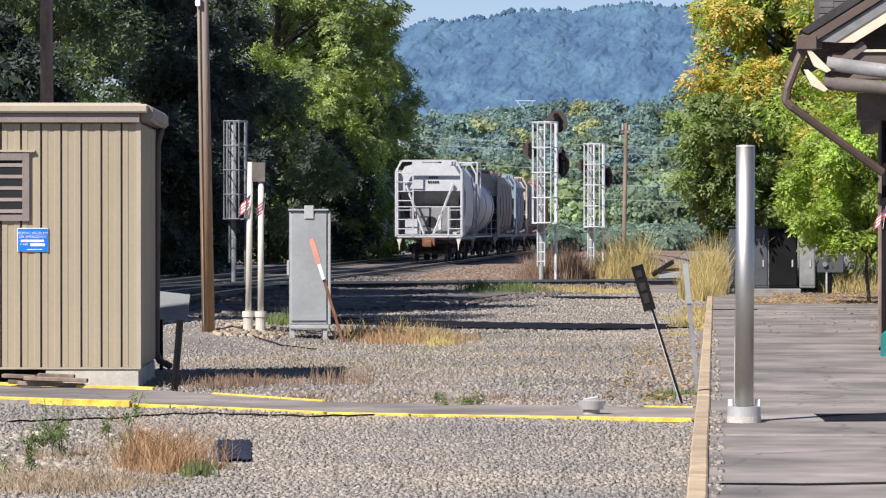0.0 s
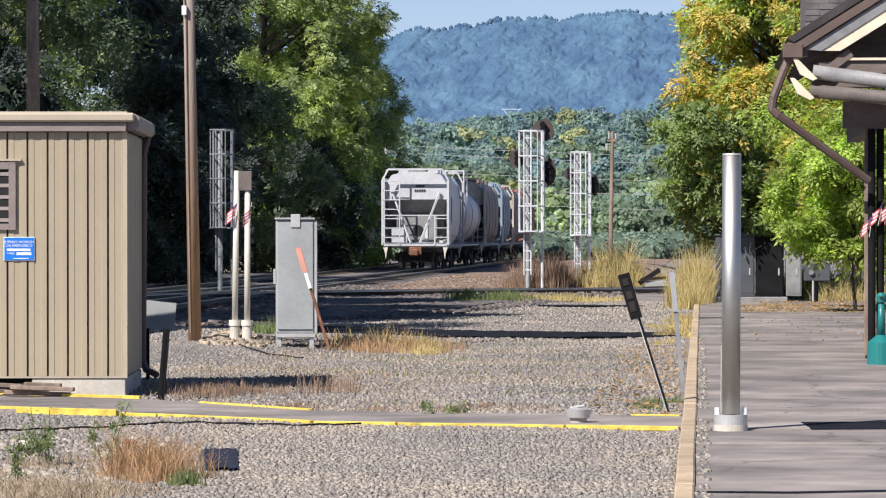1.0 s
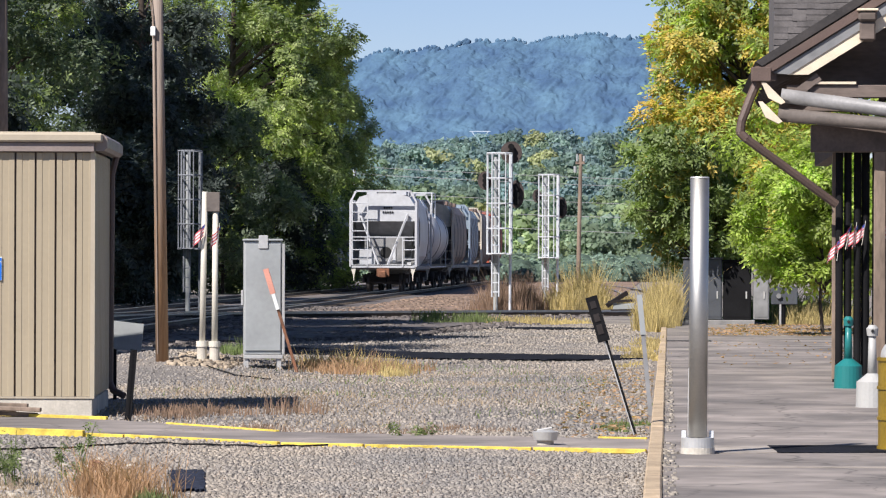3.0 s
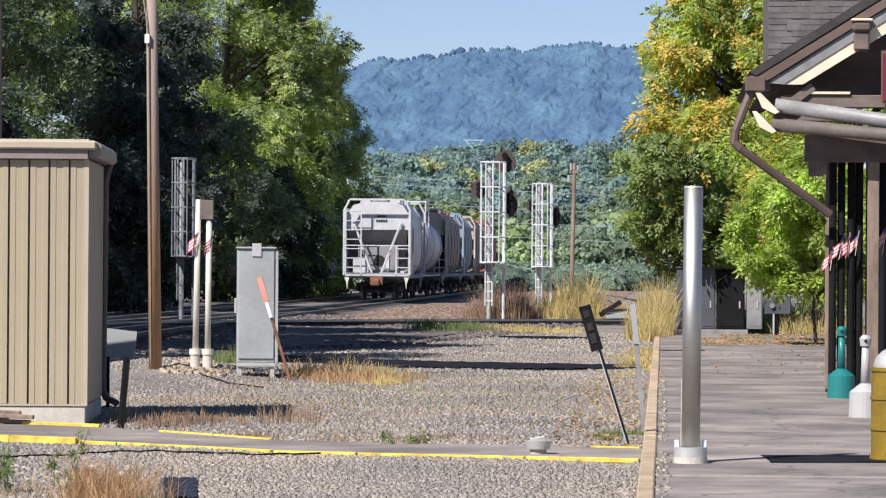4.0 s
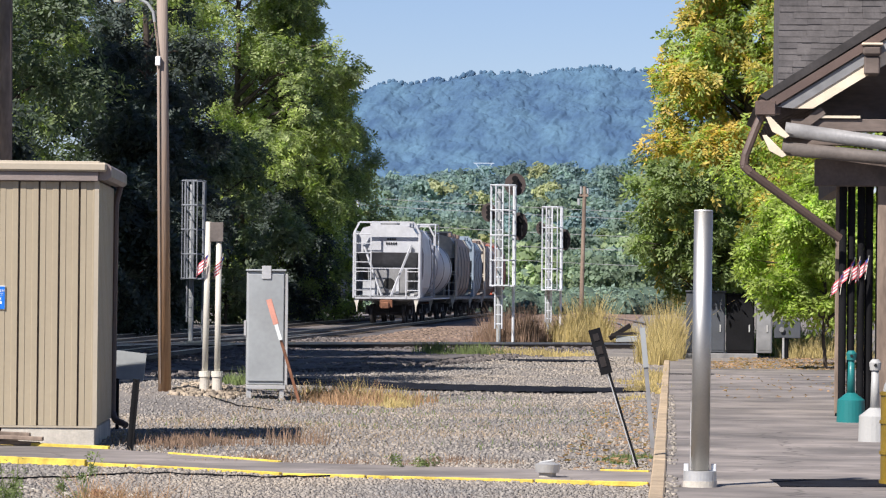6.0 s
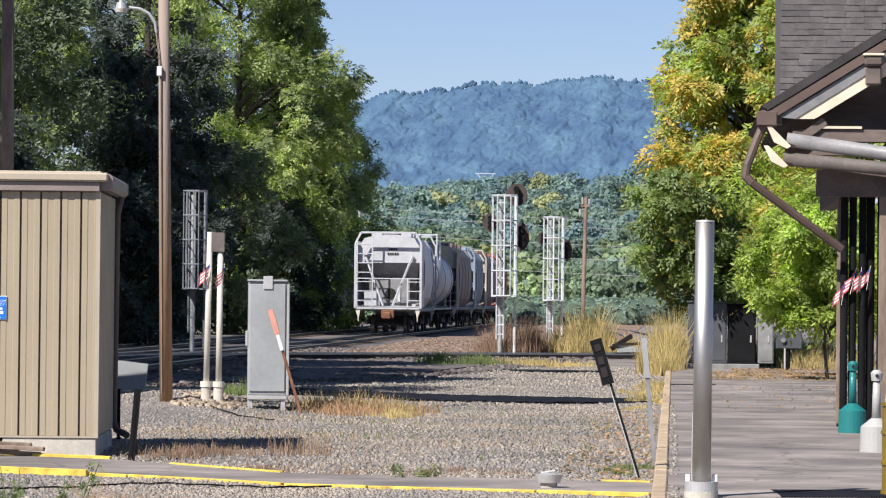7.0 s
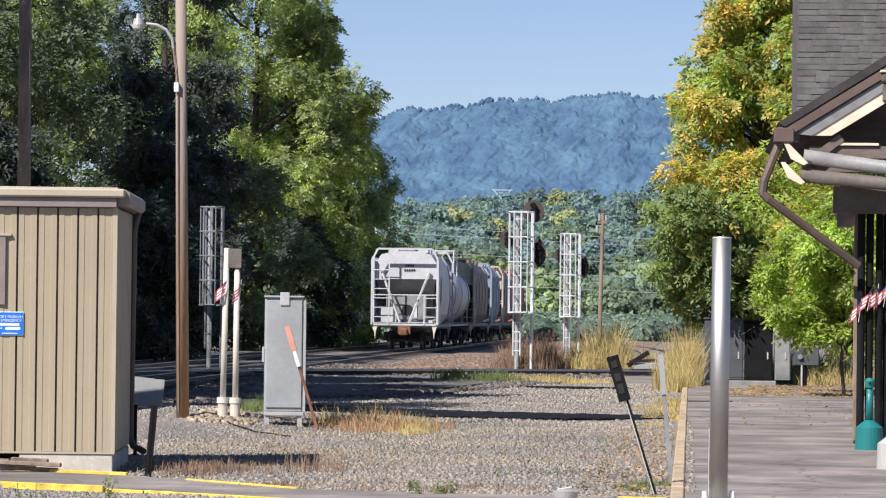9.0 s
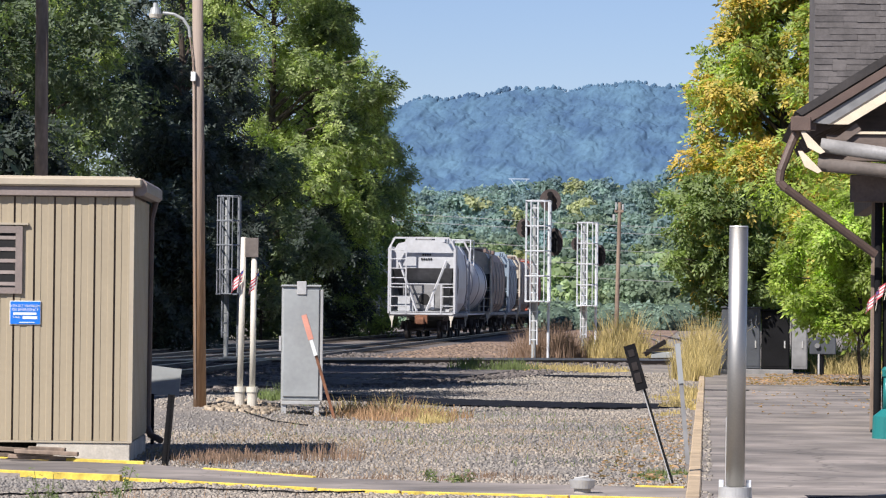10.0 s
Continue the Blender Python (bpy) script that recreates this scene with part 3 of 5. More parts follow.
# shadow lines laid as thin black cords, and small litter, on the ground
def cable(pts, r, label):
    c = thing("shadow_cord", label, "cable")
    fine = []
    for a, b in zip(pts, pts[1:]):
        fine += [tuple(Vector(a).lerp(Vector(b), k / 4)) for k in range(4)]
    fine.append(pts[-1])
    fine = [(x, y + 0.05 * math.sin(i * 1.3), float(ground_z(x, y)) + r + 0.012 + 0.006 * math.sin(i * 2.1)) for i, (x, y, z) in enumerate(fine)]
    part("sheath", tube(B(), fine, r, 6), BLACK, c)
cable([(-6.6, 34.0, 0), (-6.3, 34.6, 0), (-5.8, 35.1, 0), (-5.3, 35.7, 0), (-4.9, 35.6, 0), (-4.3, 35.3, 0), (-3.8, 35.2, 0), (-3.3, 35.6, 0)], 0.010, "thin black cord for a wire's shadow on the gravel before the footpath")
cable([(-7.95, 59.2, 0), (-7.3, 57.6, 0), (-6.6, 55.8, 0), (-5.9, 54.3, 0)], 0.010, "black cord for the light pole's shadow over the mound")
stub = thing("rusted_pipe_end", "rusted pipe end poking out of dry grass", "pipe", (-4.84, 30.8, 0))
part("tube", rod(B(), (0, 0, -0.05), (0.02, -0.02, 0.12), 0.055, 0.06, 14), RUST, stub)
part("mouth", rod(B(), (0.0, -0.065, 0.05), (0.0, -0.05, 0.06), 0.03, 0.03, 10), INNER_SHADE, stub)

def litter(count, x0, x1, y0, y1, z, size, seed):
    rng = np.random.default_rng(seed)
    x, y = rng.uniform(x0, x1, count), rng.uniform(y0, y1, count)
    a = rng.random(count) * 6.283
    s = size * (0.5 + rng.random(count))
    dx, dy = np.cos(a) * s, np.sin(a) * s
    zz = z + rng.random((count, 4)) * 0.035
    q = np.stack([np.stack([x - dx, y - dy, zz[:, 0]], 1), np.stack([x + dy * 0.5, y - dx * 0.5, zz[:, 1]], 1), np.stack([x + dx, y + dy, zz[:, 2]], 1), np.stack([x - dy * 0.5, y + dx * 0.5, zz[:, 3]], 1)], 1).reshape(-1, 3)
    tagged(new("fallen_leaves", raw_mesh("fallen_leaves", q, np.arange(len(q)).reshape(-1, 4), RUSSET)), "brown fallen leaves scattered on the platform", "leaves", kind="stuff")
stones("pale_rocks", 260, (-5.2, -4.1, -6.4, -4.7, 25.5, 33), 0.048, mat("pale_rock", (0.34, 0.31, 0.265), 0.9, var=0.3, rand="island", spread=0.4), "larger pale stones in the weedy gravel", 31, 0.25)
stones("mound_rocks", 700, (-7.9, -6.9, -7.9, -6.8, 57.4, 59.5), 0.05, mat("tan_rock", (0.30, 0.245, 0.185), 0.9, var=0.3, rand="island", spread=0.4), "tan stones heaped round the post feet", 32)
thin = thing("thin_rod", "thin pale upright rod behind the bollard", "rod", (0.186, 34.5, 0.1))
part("rod", rod(B(), (0, 0, 0), (0.004, 0, 0.72), 0.008, 0.008, 8), GALV, thin)
litter(160, 0.9, 4.0, 60, 78, 0.105, 0.04, 21)
litter(1300, 0.7, 4.8, 83, 92, 0.105, 0.05, 22)
litter(700, 1.6, 4.8, 93, 102, 0.02, 0.05, 24)
litter(500, -1.2, -0.22, 37, 60, 0.03, 0.035, 23)

# ---- poles, posts and cabinet on the mound ----
def silvering_pole():
    """Pole wood that keeps its brown low down and has weathered grey, in streaks, higher up."""
    m = WOOD.copy()
    n, l = m.node_tree.nodes, m.node_tree.links
    p = n["Principled BSDF"]
    src = p.inputs["Base Color"].links[0].from_socket
    geo, sep, add, mul = n.new("ShaderNodeNewGeometry"), n.new("ShaderNodeSeparateXYZ"), n.new("ShaderNodeMath"), n.new("ShaderNodeMath")
    streak = n.new("ShaderNodeTexNoise")
    streak.inputs["Scale"].default_value = 6.0
    mp = n.new("ShaderNodeMapping")
    mp.inputs["Scale"].default_value = (4, 4, 0.15)
    l.new(geo.outputs["Position"], mp.inputs[0])
    l.new(mp.outputs[0], streak.inputs["Vector"])
    l.new(geo.outputs["Position"], sep.inputs[0])
    mul.operation, mul.inputs[1].default_value = "MULTIPLY", 4.0
    l.new(streak.outputs["Fac"], mul.inputs[0])
    l.new(sep.outputs["Z"], add.inputs[0])
    l.new(mul.outputs[0], add.inputs[1])
    r = n.new("ShaderNodeMapRange")
    r.inputs[1].default_value, r.inputs[2].default_value = 3.6, 6.2
    l.new(add.outputs[0], r.inputs[0])
    x = n.new("ShaderNodeMix")
    x.data_type = "RGBA"
    l.new(r.outputs[0], x.inputs[0])
    l.new(src, x.inputs[6])
    x.inputs[7].default_value = (0.27, 0.215, 0.175, 1)
    l.new(x.outputs[2], p.inputs["Base Color"])
    return m
POLE_WOOD = silvering_pole()
pole = thing("light_pole", "weathered brown timber utility pole with a bracket street lamp", "utility pole", (-8.03, 58.0, 0.1))
part("pole", rod(B(), (0, 0, -0.2), (-0.15, 0, 8.6), 0.105, 0.082, 20), POLE_WOOD, pole, smooth=True)
part("bracket_arm", pipe(B(), [(-0.22, -0.06, 5.95), (-0.24, -0.07, 6.10), (-0.33, -0.08, 6.24), (-0.48, -0.08, 6.32), (-0.66, -0.08, 6.34)], 0.024), CASE, pole)
lamp = part("lamp_head", rod(B(), (-0.78, -0.08, 6.32), (-0.78, -0.08, 6.42), 0.10, 0.075, 16), CASE, pole, "grey street lamp head")
part("photocell", rod(B(), (-0.78, -0.08, 6.42), (-0.78, -0.08, 6.50), 0.045, 0.035, 12), CASE, lamp)
part("lens", rod(B(), (-0.78, -0.08, 6.26), (-0.78, -0.08, 6.32), 0.09, 0.115, 16), OFFWHITE, lamp)
part("junction_box", box(B(), -0.19, -0.11, -0.16, -0.09, 5.25, 5.40, 0.008), WHITE, pole)
part("conduit", pipe(B(), [(-0.22, -0.09, 5.95), (-0.17, -0.11, 5.6), (-0.13, -0.11, 5.3), (-0.06, -0.115, 0.2)], 0.012, 6), OLDWOOD, pole)

back = thing("utility_pole", "dark timber utility pole behind the shed", "utility pole", (-12.26, 67.0, 0))
part("pole", rod(B(), (0.0, 0, -0.2), (-0.05, 0, 9.5), 0.14, 0.11, 18), OLDWOOD, back, smooth=True)

twin = thing("twin_post_sign", "pair of cream posts joined by a small panel, on round feet", "sign post", (-7.45, 58.4, 0.24))
for dx, h, lean in ((0, 2.65, 0.038), (0.20, 2.36, 0.01)):
    part("post", rod(B(), (dx, 0, 0.10), (dx + lean, 0, h), 0.049, 0.046, 16), OFFWHITE, twin, smooth=True)
    part("collar", rod(B(), (dx, 0, 0.17), (dx, 0, 0.26), 0.095, 0.095, 16), OFFWHITE, twin)
    part("foot", rod(B(), (dx, 0, -0.25), (dx, 0, 0.17), 0.085, 0.08, 16), CONCRETE, twin)
part("panel", box(B(), 0.07, 0.285, -0.07, -0.03, 2.33, 2.64, 0.006), GUTTER_BROWN, twin, "grey panel between the posts")

def small_flag(loc, lean, group, s=1.0, turn=0):
    f = thing("small_flag", "small striped red and white flag on a thin stick", "flag", loc, turn, group)
    part("stick", rod(B(), (0, 0, -0.05 * s), (lean * 0.42 * s, 0, 0.42 * s), 0.006 * s, 0.006 * s, 6), OFFWHITE, f)
    for i in range(7):
        bm = B()
        n = 5
        a = []
        for k in range(n + 1):
            x = -0.22 * s * k / n
            sag = -0.24 * s * k / n + 0.012 * s * math.sin(k * 2.1)
            y = 0.025 * s * math.sin(k * 1.7 + 1)
            z = 0.36 * s - i * 0.034 * s
            a.append((bm.verts.new((lean * z + x, y, z + sag)), bm.verts.new((lean * z + x, y, z + sag - 0.034 * s))))
        for p, q in zip(a, a[1:]):
            bm.faces.new((p[0], q[0], q[1], p[1]))
        part("stripe", bm, FLAG_RED if i % 2 == 0 else WHITE, f)
    bm = B()
    vs = [bm.verts.new(c) for c in ((lean * 0.37 * s, -0.03, 0.365 * s), (lean * 0.37 * s - 0.05 * s, -0.03, 0.315 * s), (lean * 0.32 * s - 0.05 * s, -0.03, 0.25 * s), (lean * 0.32 * s, -0.03, 0.30 * s))]
    bm.faces.new(vs)
    part("canton", bm, FLAG_BLUE, f)
    return f
small_flag((-7.43, 58.30, 2.08), 0.10, "flags on the twin posts", 0.8, 15)
small_flag((-7.19, 58.30, 2.05), 0.12, "flags on the twin posts", 0.8, 50)

cab = thing("signal_cabinet", "tall grey metal signal cabinet on short legs", "cabinet", (-6.44, 58.2, 0.0), 8)
part("body", box(B(), -0.32, 0.28, -0.25, 0.25, 0.30, 2.10, 0.015), CASE, cab)
part("door", box(B(), -0.30, 0.265, -0.275, -0.252, 0.36, 2.06, 0.008), CASE, cab)
part("lid", box(B(), -0.335, 0.30, -0.285, 0.27, 2.101, 2.135, 0.01), CASE, cab)
part("hasp", box(B(), -0.09, 0.06, -0.295, -0.276, 1.98, 2.19, 0.006), GALV, cab)
part("lifting_eye", box(B(), -0.05, 0.02, -0.06, 0.0, 2.136, 2.19, 0.004), GALV, cab)
part("hinge_post", box(B(), 0.285, 0.33, -0.26, -0.20, 0.3, 2.06, 0.006), GALV, cab)
part("latch", box(B(), -0.365, -0.325, -0.25, -0.18, 1.08, 1.32, 0.006), GALV, cab)
part("bottom_rail", box(B(), -0.32, 0.30, -0.27, 0.24, 0.235, 0.296, 0.006), GALV, cab)
for x in (-0.28, 0.24):
    for y in (-0.21, 0.20):
        part("leg", box(B(), x - 0.035, x + 0.035, y - 0.03, y + 0.03, -0.2, 0.234), GALV, cab)

stake = thing("marker_stake", "leaning rusty stake with a red and white reflective top", "marker", (-5.83, 57.6, 0.0))
part("stake", plate(B(), (0.03, -0.1), (-0.40, 1.30), 0.045, 0.04), RUST, stake)
part("white_band", plate(B(), (-0.315, 1.02), (-0.395, 1.28), 0.055, 0.045, -0.02), WHITE, stake)
part("red_band", plate(B(), (-0.392, 1.27), (-0.51, 1.66), 0.085, 0.05, -0.022), RED, stake)

# ---- railway ----
TX, RZ = -13.4, 0.20
def rail_run(parent, pts, side, name="rail"):
    """One rail along pts, offset sideways."""
    off = []
    for i, p in enumerate(pts):
        a, b = pts[max(0, i - 1)], pts[min(len(pts) - 1, i + 1)]
        d = Vector((b[0] - a[0], b[1] - a[1], 0)).normalized()
        off.append((p[0] + d.y * side, p[1] - d.x * side, p[2]))
    foot, head = B(), B()
    for a, b in zip(off, off[1:]):
        bar(foot, (a[0], a[1], a[2] - 0.09), (b[0], b[1], b[2] - 0.09), 0.14, 0.155) if abs(a[1] - b[1]) < abs(a[0] - b[0]) else bar(foot, (a[0], a[1], a[2] - 0.09), (b[0], b[1], b[2] - 0.09), 0.155, 0.10)
        bar(head, (a[0], a[1], a[2] - 0.006), (b[0], b[1], b[2] - 0.006), 0.02, 0.07) if abs(a[1] - b[1]) < abs(a[0] - b[0]) else bar(head, (a[0], a[1], a[2] - 0.006), (b[0], b[1], b[2] - 0.006), 0.07, 0.02)
    r = part(name, foot, RAIL, parent)
    part("rail_head", head, RAILTOP, r, "polished rail head")

def track(name, label, pts, gauge=1.5, tie_step=0.6):
    t = thing(name, label, "railway track", kind="structure")
    rail_run(t, pts, -gauge / 2)
    rail_run(t, pts, gauge / 2)
    ties = B()
    for a, b in zip(pts, pts[1:]):
        va, vb = Vector(a), Vector(b)
        d = (vb - va).normalized()
        n = max(1, int((vb - va).length / tie_step))
        for i in range(n):
            c = va.lerp(vb, (i + 0.5) / n)
            s = Vector((d.y, -d.x, 0)) * 1.28
            bar(ties, (c.x - s.x, c.y - s.y, c.z - 0.22), (c.x + s.x, c.y + s.y, c.z - 0.22), 0.16, 0.22)
    o = part("ties", ties, TIE, t)
    o["kind"] = "stuff"
    return t
track("main_track", "straight railway track with bright rail heads on dark ballast", [(TX, 62, RZ), (TX, 120, RZ), (TX, 320, RZ)], tie_step=0.7)
track("second_track", "parallel railway track curving away behind the trees", [(-18.0, 75, RZ), (-18.0, 200, RZ), (-17.6, 300, RZ)], tie_step=0.8)
track("spur_track", "disused spur track lying across the lot", [(-19, 100.5, 0.19), (-13.6, 106, 0.19), (-9, 110.5, 0.19), (-4.6, 113.5, 0.19), (-1.5, 115.0, 0.19)], tie_step=0.62)
track("crossover_track", "crossover track linking the two lines by a switch", [(-17.9, 84, RZ + 0.004), (-15.6, 104, RZ + 0.004), (-13.6, 130, RZ + 0.004)], tie_step=0.9)
arc = [(-1.2 - 3.2 * (1 - math.cos(k * 0.13)) * 4, 150 + 120 * math.sin(k * 0.13), 0.15) for k in range(9)]
track("far_track", "rusty track curving off in the distance", arc, tie_step=0.9)
bed = B()
for x0, x1, y0, y1, h in ((TX - 2.4, TX + 2.4, 60, 330, 0.055), (-20.4, -15.9, 74, 310, 0.052)):
    prism(bed, [(x0 - 0.8, -0.3), (x0, h), (x1, h), (x1 + 0.8, -0.3)], y0, y1)
brown = B()
prism(brown, [(-11.6, -0.3), (-10.9, 0.10), (-2.2, 0.10), (-1.6, -0.3)], 118, 330)
setting("embankment", brown, BROWN_BALLAST, "brown stony ground beyond the spur track")
side = B()
prism(side, [(-11.9, -0.3), (-11.4, 0.075), (-9.6, 0.075), (-8.4, -0.1)], 84, 117)
setting("shoulder", side, BALLAST, "dark ballast shoulder sloping to the lot")
setting("trackbed", bed, BALLAST, "dark brown ballast bed under the tracks")
stones("track_ballast", 6500, (-15.8, -9.6, -15.8, -10.0, 66, 130), 0.075, BALLAST, "dark ballast stones beside the rails", 7)
flat_patch("ballast_apron", [(-11.6, 77), (-8.6, 79), (-6.9, 84), (-6.0, 92), (-5.2, 100), (-4.6, 110), (-11.6, 110)], 0.062, BALLAST, "dark ballast spread down from the tracks to the lot", 0.08, 0.3)
stones("spur_ballast", 9000, (-11.5, -6.5, -13, -1.5, 80, 118), 0.075, BALLAST, "dark ballast stones along the spur track", 8)

stones("embankment_stones", 8000, (-11, -2.3, -11, -2.3, 118, 165), 0.075, mat("brown_stone", (0.19, 0.137, 0.103), 0.95, var=0.3, rand="island", spread=0.4), "brown stones beyond the spur track", 33)
frog = thing("switch_point", "rusted switch rail end rising beside the spur track", "switch", (-1.35, 117, 0.05))
part("point_rail", bar(B(), (-0.62, 0, 0.28), (0.02, 0.3, 0.70), 0.10, 0.14), RAIL, frog)
part("closure_rail", bar(B(), (-0.58, -0.2, 0.40), (0.30, -0.1, 0.46), 0.06, 0.09), RAIL, frog)
part("tie_plate", box(B(), -0.42, 0.28, -0.15, 0.35, 0.14, 0.36, 0.02), CASE, frog, "pale weathered tie block")
part("base_rail", bar(B(), (-1.5, -0.3, 0.06), (0.30, -0.3, 0.12), 0.14, 0.15), RAIL, frog)

def signal_mast(name, loc, half, z0, z1, foot, heads, label, group, paint=None):
    paint = paint or ALU
    s = thing(name, label, "railway signal", loc, 0, group)
    part("mast", rod(B(), (-half * 0.35, 0.25, -0.3), (-half * 0.35, 0.25, z1 - 0.1), 0.075, 0.07, 10), CASE, s)
    lad = B()
    for x in (-half * 0.62, -half * 0.05):
        rod(lad, (x, -0.05, foot), (x, -0.05, z1), 0.028, None, 6)
    n = int((z1 - foot) / 0.30)
    for i in range(n):
        z = foot + 0.15 + i * 0.30
        rod(lad, (-half * 0.62, -0.05, z), (-half * 0.05, -0.05, z), 0.022, None, 5)
    part("ladder", lad, paint, s)
    loop = mesh_of("hoop", pipe(B(), [(-half, -0.1, 0), (-half, -0.5, 0), (-half * 0.5, -0.72, 0), (half * 0.5, -0.72, 0), (half, -0.5, 0), (half, 0.2, 0), (-half, 0.2, 0), (-half, -0.1, 0)], 0.022, 6), paint)
    k = max(3, round((z1 - z0) / 0.78))
    for i in range(k + 1):
        h = new("hoop", loop)
        h.parent = s
        h.matrix_basis = pose(0, 0, z0 + (z1 - z0) * i / k)
    strip = mesh_of("cage_bar", rod(B(), (0, 0, z0), (0, 0, z1), 0.018, None, 6), paint)
    for x, y in ((-half, -0.4), (-half * 0.55, -0.72), (half * 0.05, -0.72), (half * 0.55, -0.72), (half, -0.4), (half, 0.2), (-half, 0.2)):
        c = new("cage_bar", strip)
        c.parent = s
        c.matrix_basis = pose(x, y, 0)
    part("standpipe", rod(B(), (half * 0.85, 0.1, -0.3), (half * 0.85, 0.1, z1), 0.045, 0.045, 8), paint, s)
    part("work_platform", box(B(), -half, half, -0.7, 0.2, z0 - 0.03, z0 + 0.01), paint, s)
    for x, y, z, r, w in heads:
        bd = rod(B(), (0, 0, 0), (0, 0.06, 0), r, r, 28)
        bmesh.ops.transform(bd, matrix=Matrix.Translation((x, y, z)) @ Matrix.Diagonal((w, 1, 1, 1)), verts=bd.verts)
        hd = part("signal_head", bd, HEAD, s, "weathered black signal backboard")
        w = r * w * 0.4
        for j, (ox, oz) in enumerate(((0, 0.5), (0, 0), (0, -0.5))):
            part("lamp_hood", rod(B(), (x + ox * r, y - 0.16, z + oz * r), (x + ox * r, y, z + oz * r), r * 0.28, r * 0.26, 10), BLACK, hd)
        part("case", box(B(), x - w, x + w, y + 0.06, y + 0.4, z - r * 0.9, z + r * 0.9, 0.03), BLACK, hd)
    return s
signal_mast("signal_mast", (-5.39, 117, 0), 0.39, 1.98, 5.17, 0.6, ((0.34, 0.5, 5.22, 0.36, 0.95), (0.50, 0.4, 3.88, 0.45, 0.58), (-0.50, 0.6, 4.32, 0.30, 0.8)), "silver signal mast with a caged ladder and black heads", "signal masts by the tracks")
signal_mast("signal_mast", (-4.64, 142, 0), 0.39, 1.86, 5.06, 0.6, ((0.48, 0.4, 3.80, 0.42, 0.5), (-0.48, 0.6, 4.25, 0.26, 0.7)), "silver signal mast with one black head, farther off", "signal masts by the tracks")
signal_mast("signal_mast", (-14.72, 112.5, 0), 0.325, 2.1, 5.1, 0.75, (), "bare caged signal ladder in shade-darkened grey near the trees", "signal masts by the tracks", SHADED_STEEL)

far_pole = thing("far_utility_pole", "thin weathered timber pole beyond the signals", "utility pole", (-4.9, 198, 0))
part("pole", rod(B(), (0, 0, -0.3), (0.14, 0, 7.45), 0.125, 0.10, 12), OLDWOOD, far_pole)
part("crossarm", box(B(), -0.15, 0.35, -0.1, 0.0, 6.9, 7.05), OLDWOOD, far_pole)
part("insulator", rod(B(), (-0.05, -0.1, 7.05), (-0.05, -0.1, 7.45), 0.06, 0.05, 8), CASE, far_pole)
part("insulator", rod(B(), (0.32, -0.1, 7.05), (0.32, -0.1, 7.35), 0.06, 0.05, 8), CASE, far_pole)
part("transformer", rod(B(), (-0.16, -0.15, 6.45), (-0.16, -0.15, 6.8), 0.09, 0.09, 10), CASE, far_pole)
for x, h in ((-16.2, 8.4), (-15.0, 8.2)):
    lp = thing("line_post", "pale slender line post beyond the trees", "utility pole", (x * 1.5, 262, 0), group="line posts")
    part("pole", rod(B(), (0, 0, -0.3), (0, 0, h - (0.0)), 0.13, 0.11, 10), ALU, lp)
for z, zz in ((8.2, 6.9), (7.7, 6.4), (6.5, 5.2), (5.4, 4.4), (4.6, 3.2)):
    w = thing("overhead_wire", "thin pale overhead wire strung across the valley", "wire", (0, 250, 0), group="overhead wires")
    pts = [(-24 + 6 * k, 0, z + (zz - z) * k / 6 - 0.9 * (k / 6) * (1 - k / 6)) for k in range(7)]
    part("strand", tube(B(), pts, 0.018, 5), MAT_WIRE, w)
# ---- rolling stock ----
def bogie(parent, y):
    b = B()
    for x in (-0.76, 0.76):
        for dy in (-0.85, 0.85):
            rod(b, (x - 0.06, y + dy, 0.46), (x + 0.06, y + dy, 0.46), 0.44, 0.44, 20)
            rod(b, (x + (0.06 if x > 0 else -0.13), y + dy, 0.46), (x + (0.13 if x > 0 else -0.06), y + dy, 0.46), 0.12, 0.12, 10)
        bar(b, (x * 1.3, y - 1.2, 0.55), (x * 1.3, y + 1.2, 0.55), 0.12, 0.22)
    for dy in (-0.85, 0.85):
        rod(b, (-0.8, y + dy, 0.46), (0.8, y + dy, 0.46), 0.08, 0.08, 8)
    box(b, -1.1, 1.1, y - 0.2, y + 0.2, 0.5, 0.85)
    part("bogie", b, BOGIE, parent)

def coupler(parent, y, s=-1):
    c = B()
    box(c, -0.13, 0.13, min(y, y + s * 0.55), max(y, y + s * 0.55), 0.78, 1.0, 0.02)
    box(c, -0.19, 0.19, min(y + s * 0.5, y + s * 0.75), max(y + s * 0.5, y + s * 0.75), 0.70, 1.02, 0.04)
    box(c, -0.30, 0.30, y - 0.1, y + 0.1, 0.74, 1.12, 0.03)
    part("coupler", c, RUST, parent, "rusty knuckle coupler")
    part("air_hose", pipe(B(), [(0.22, y + s * 0.3, 0.8), (0.20, y + s * 0.45, 0.5), (0.10, y + s * 0.55, 0.36), (0.02, y + s * 0.55, 0.45)], 0.025, 6), BLACK, parent)

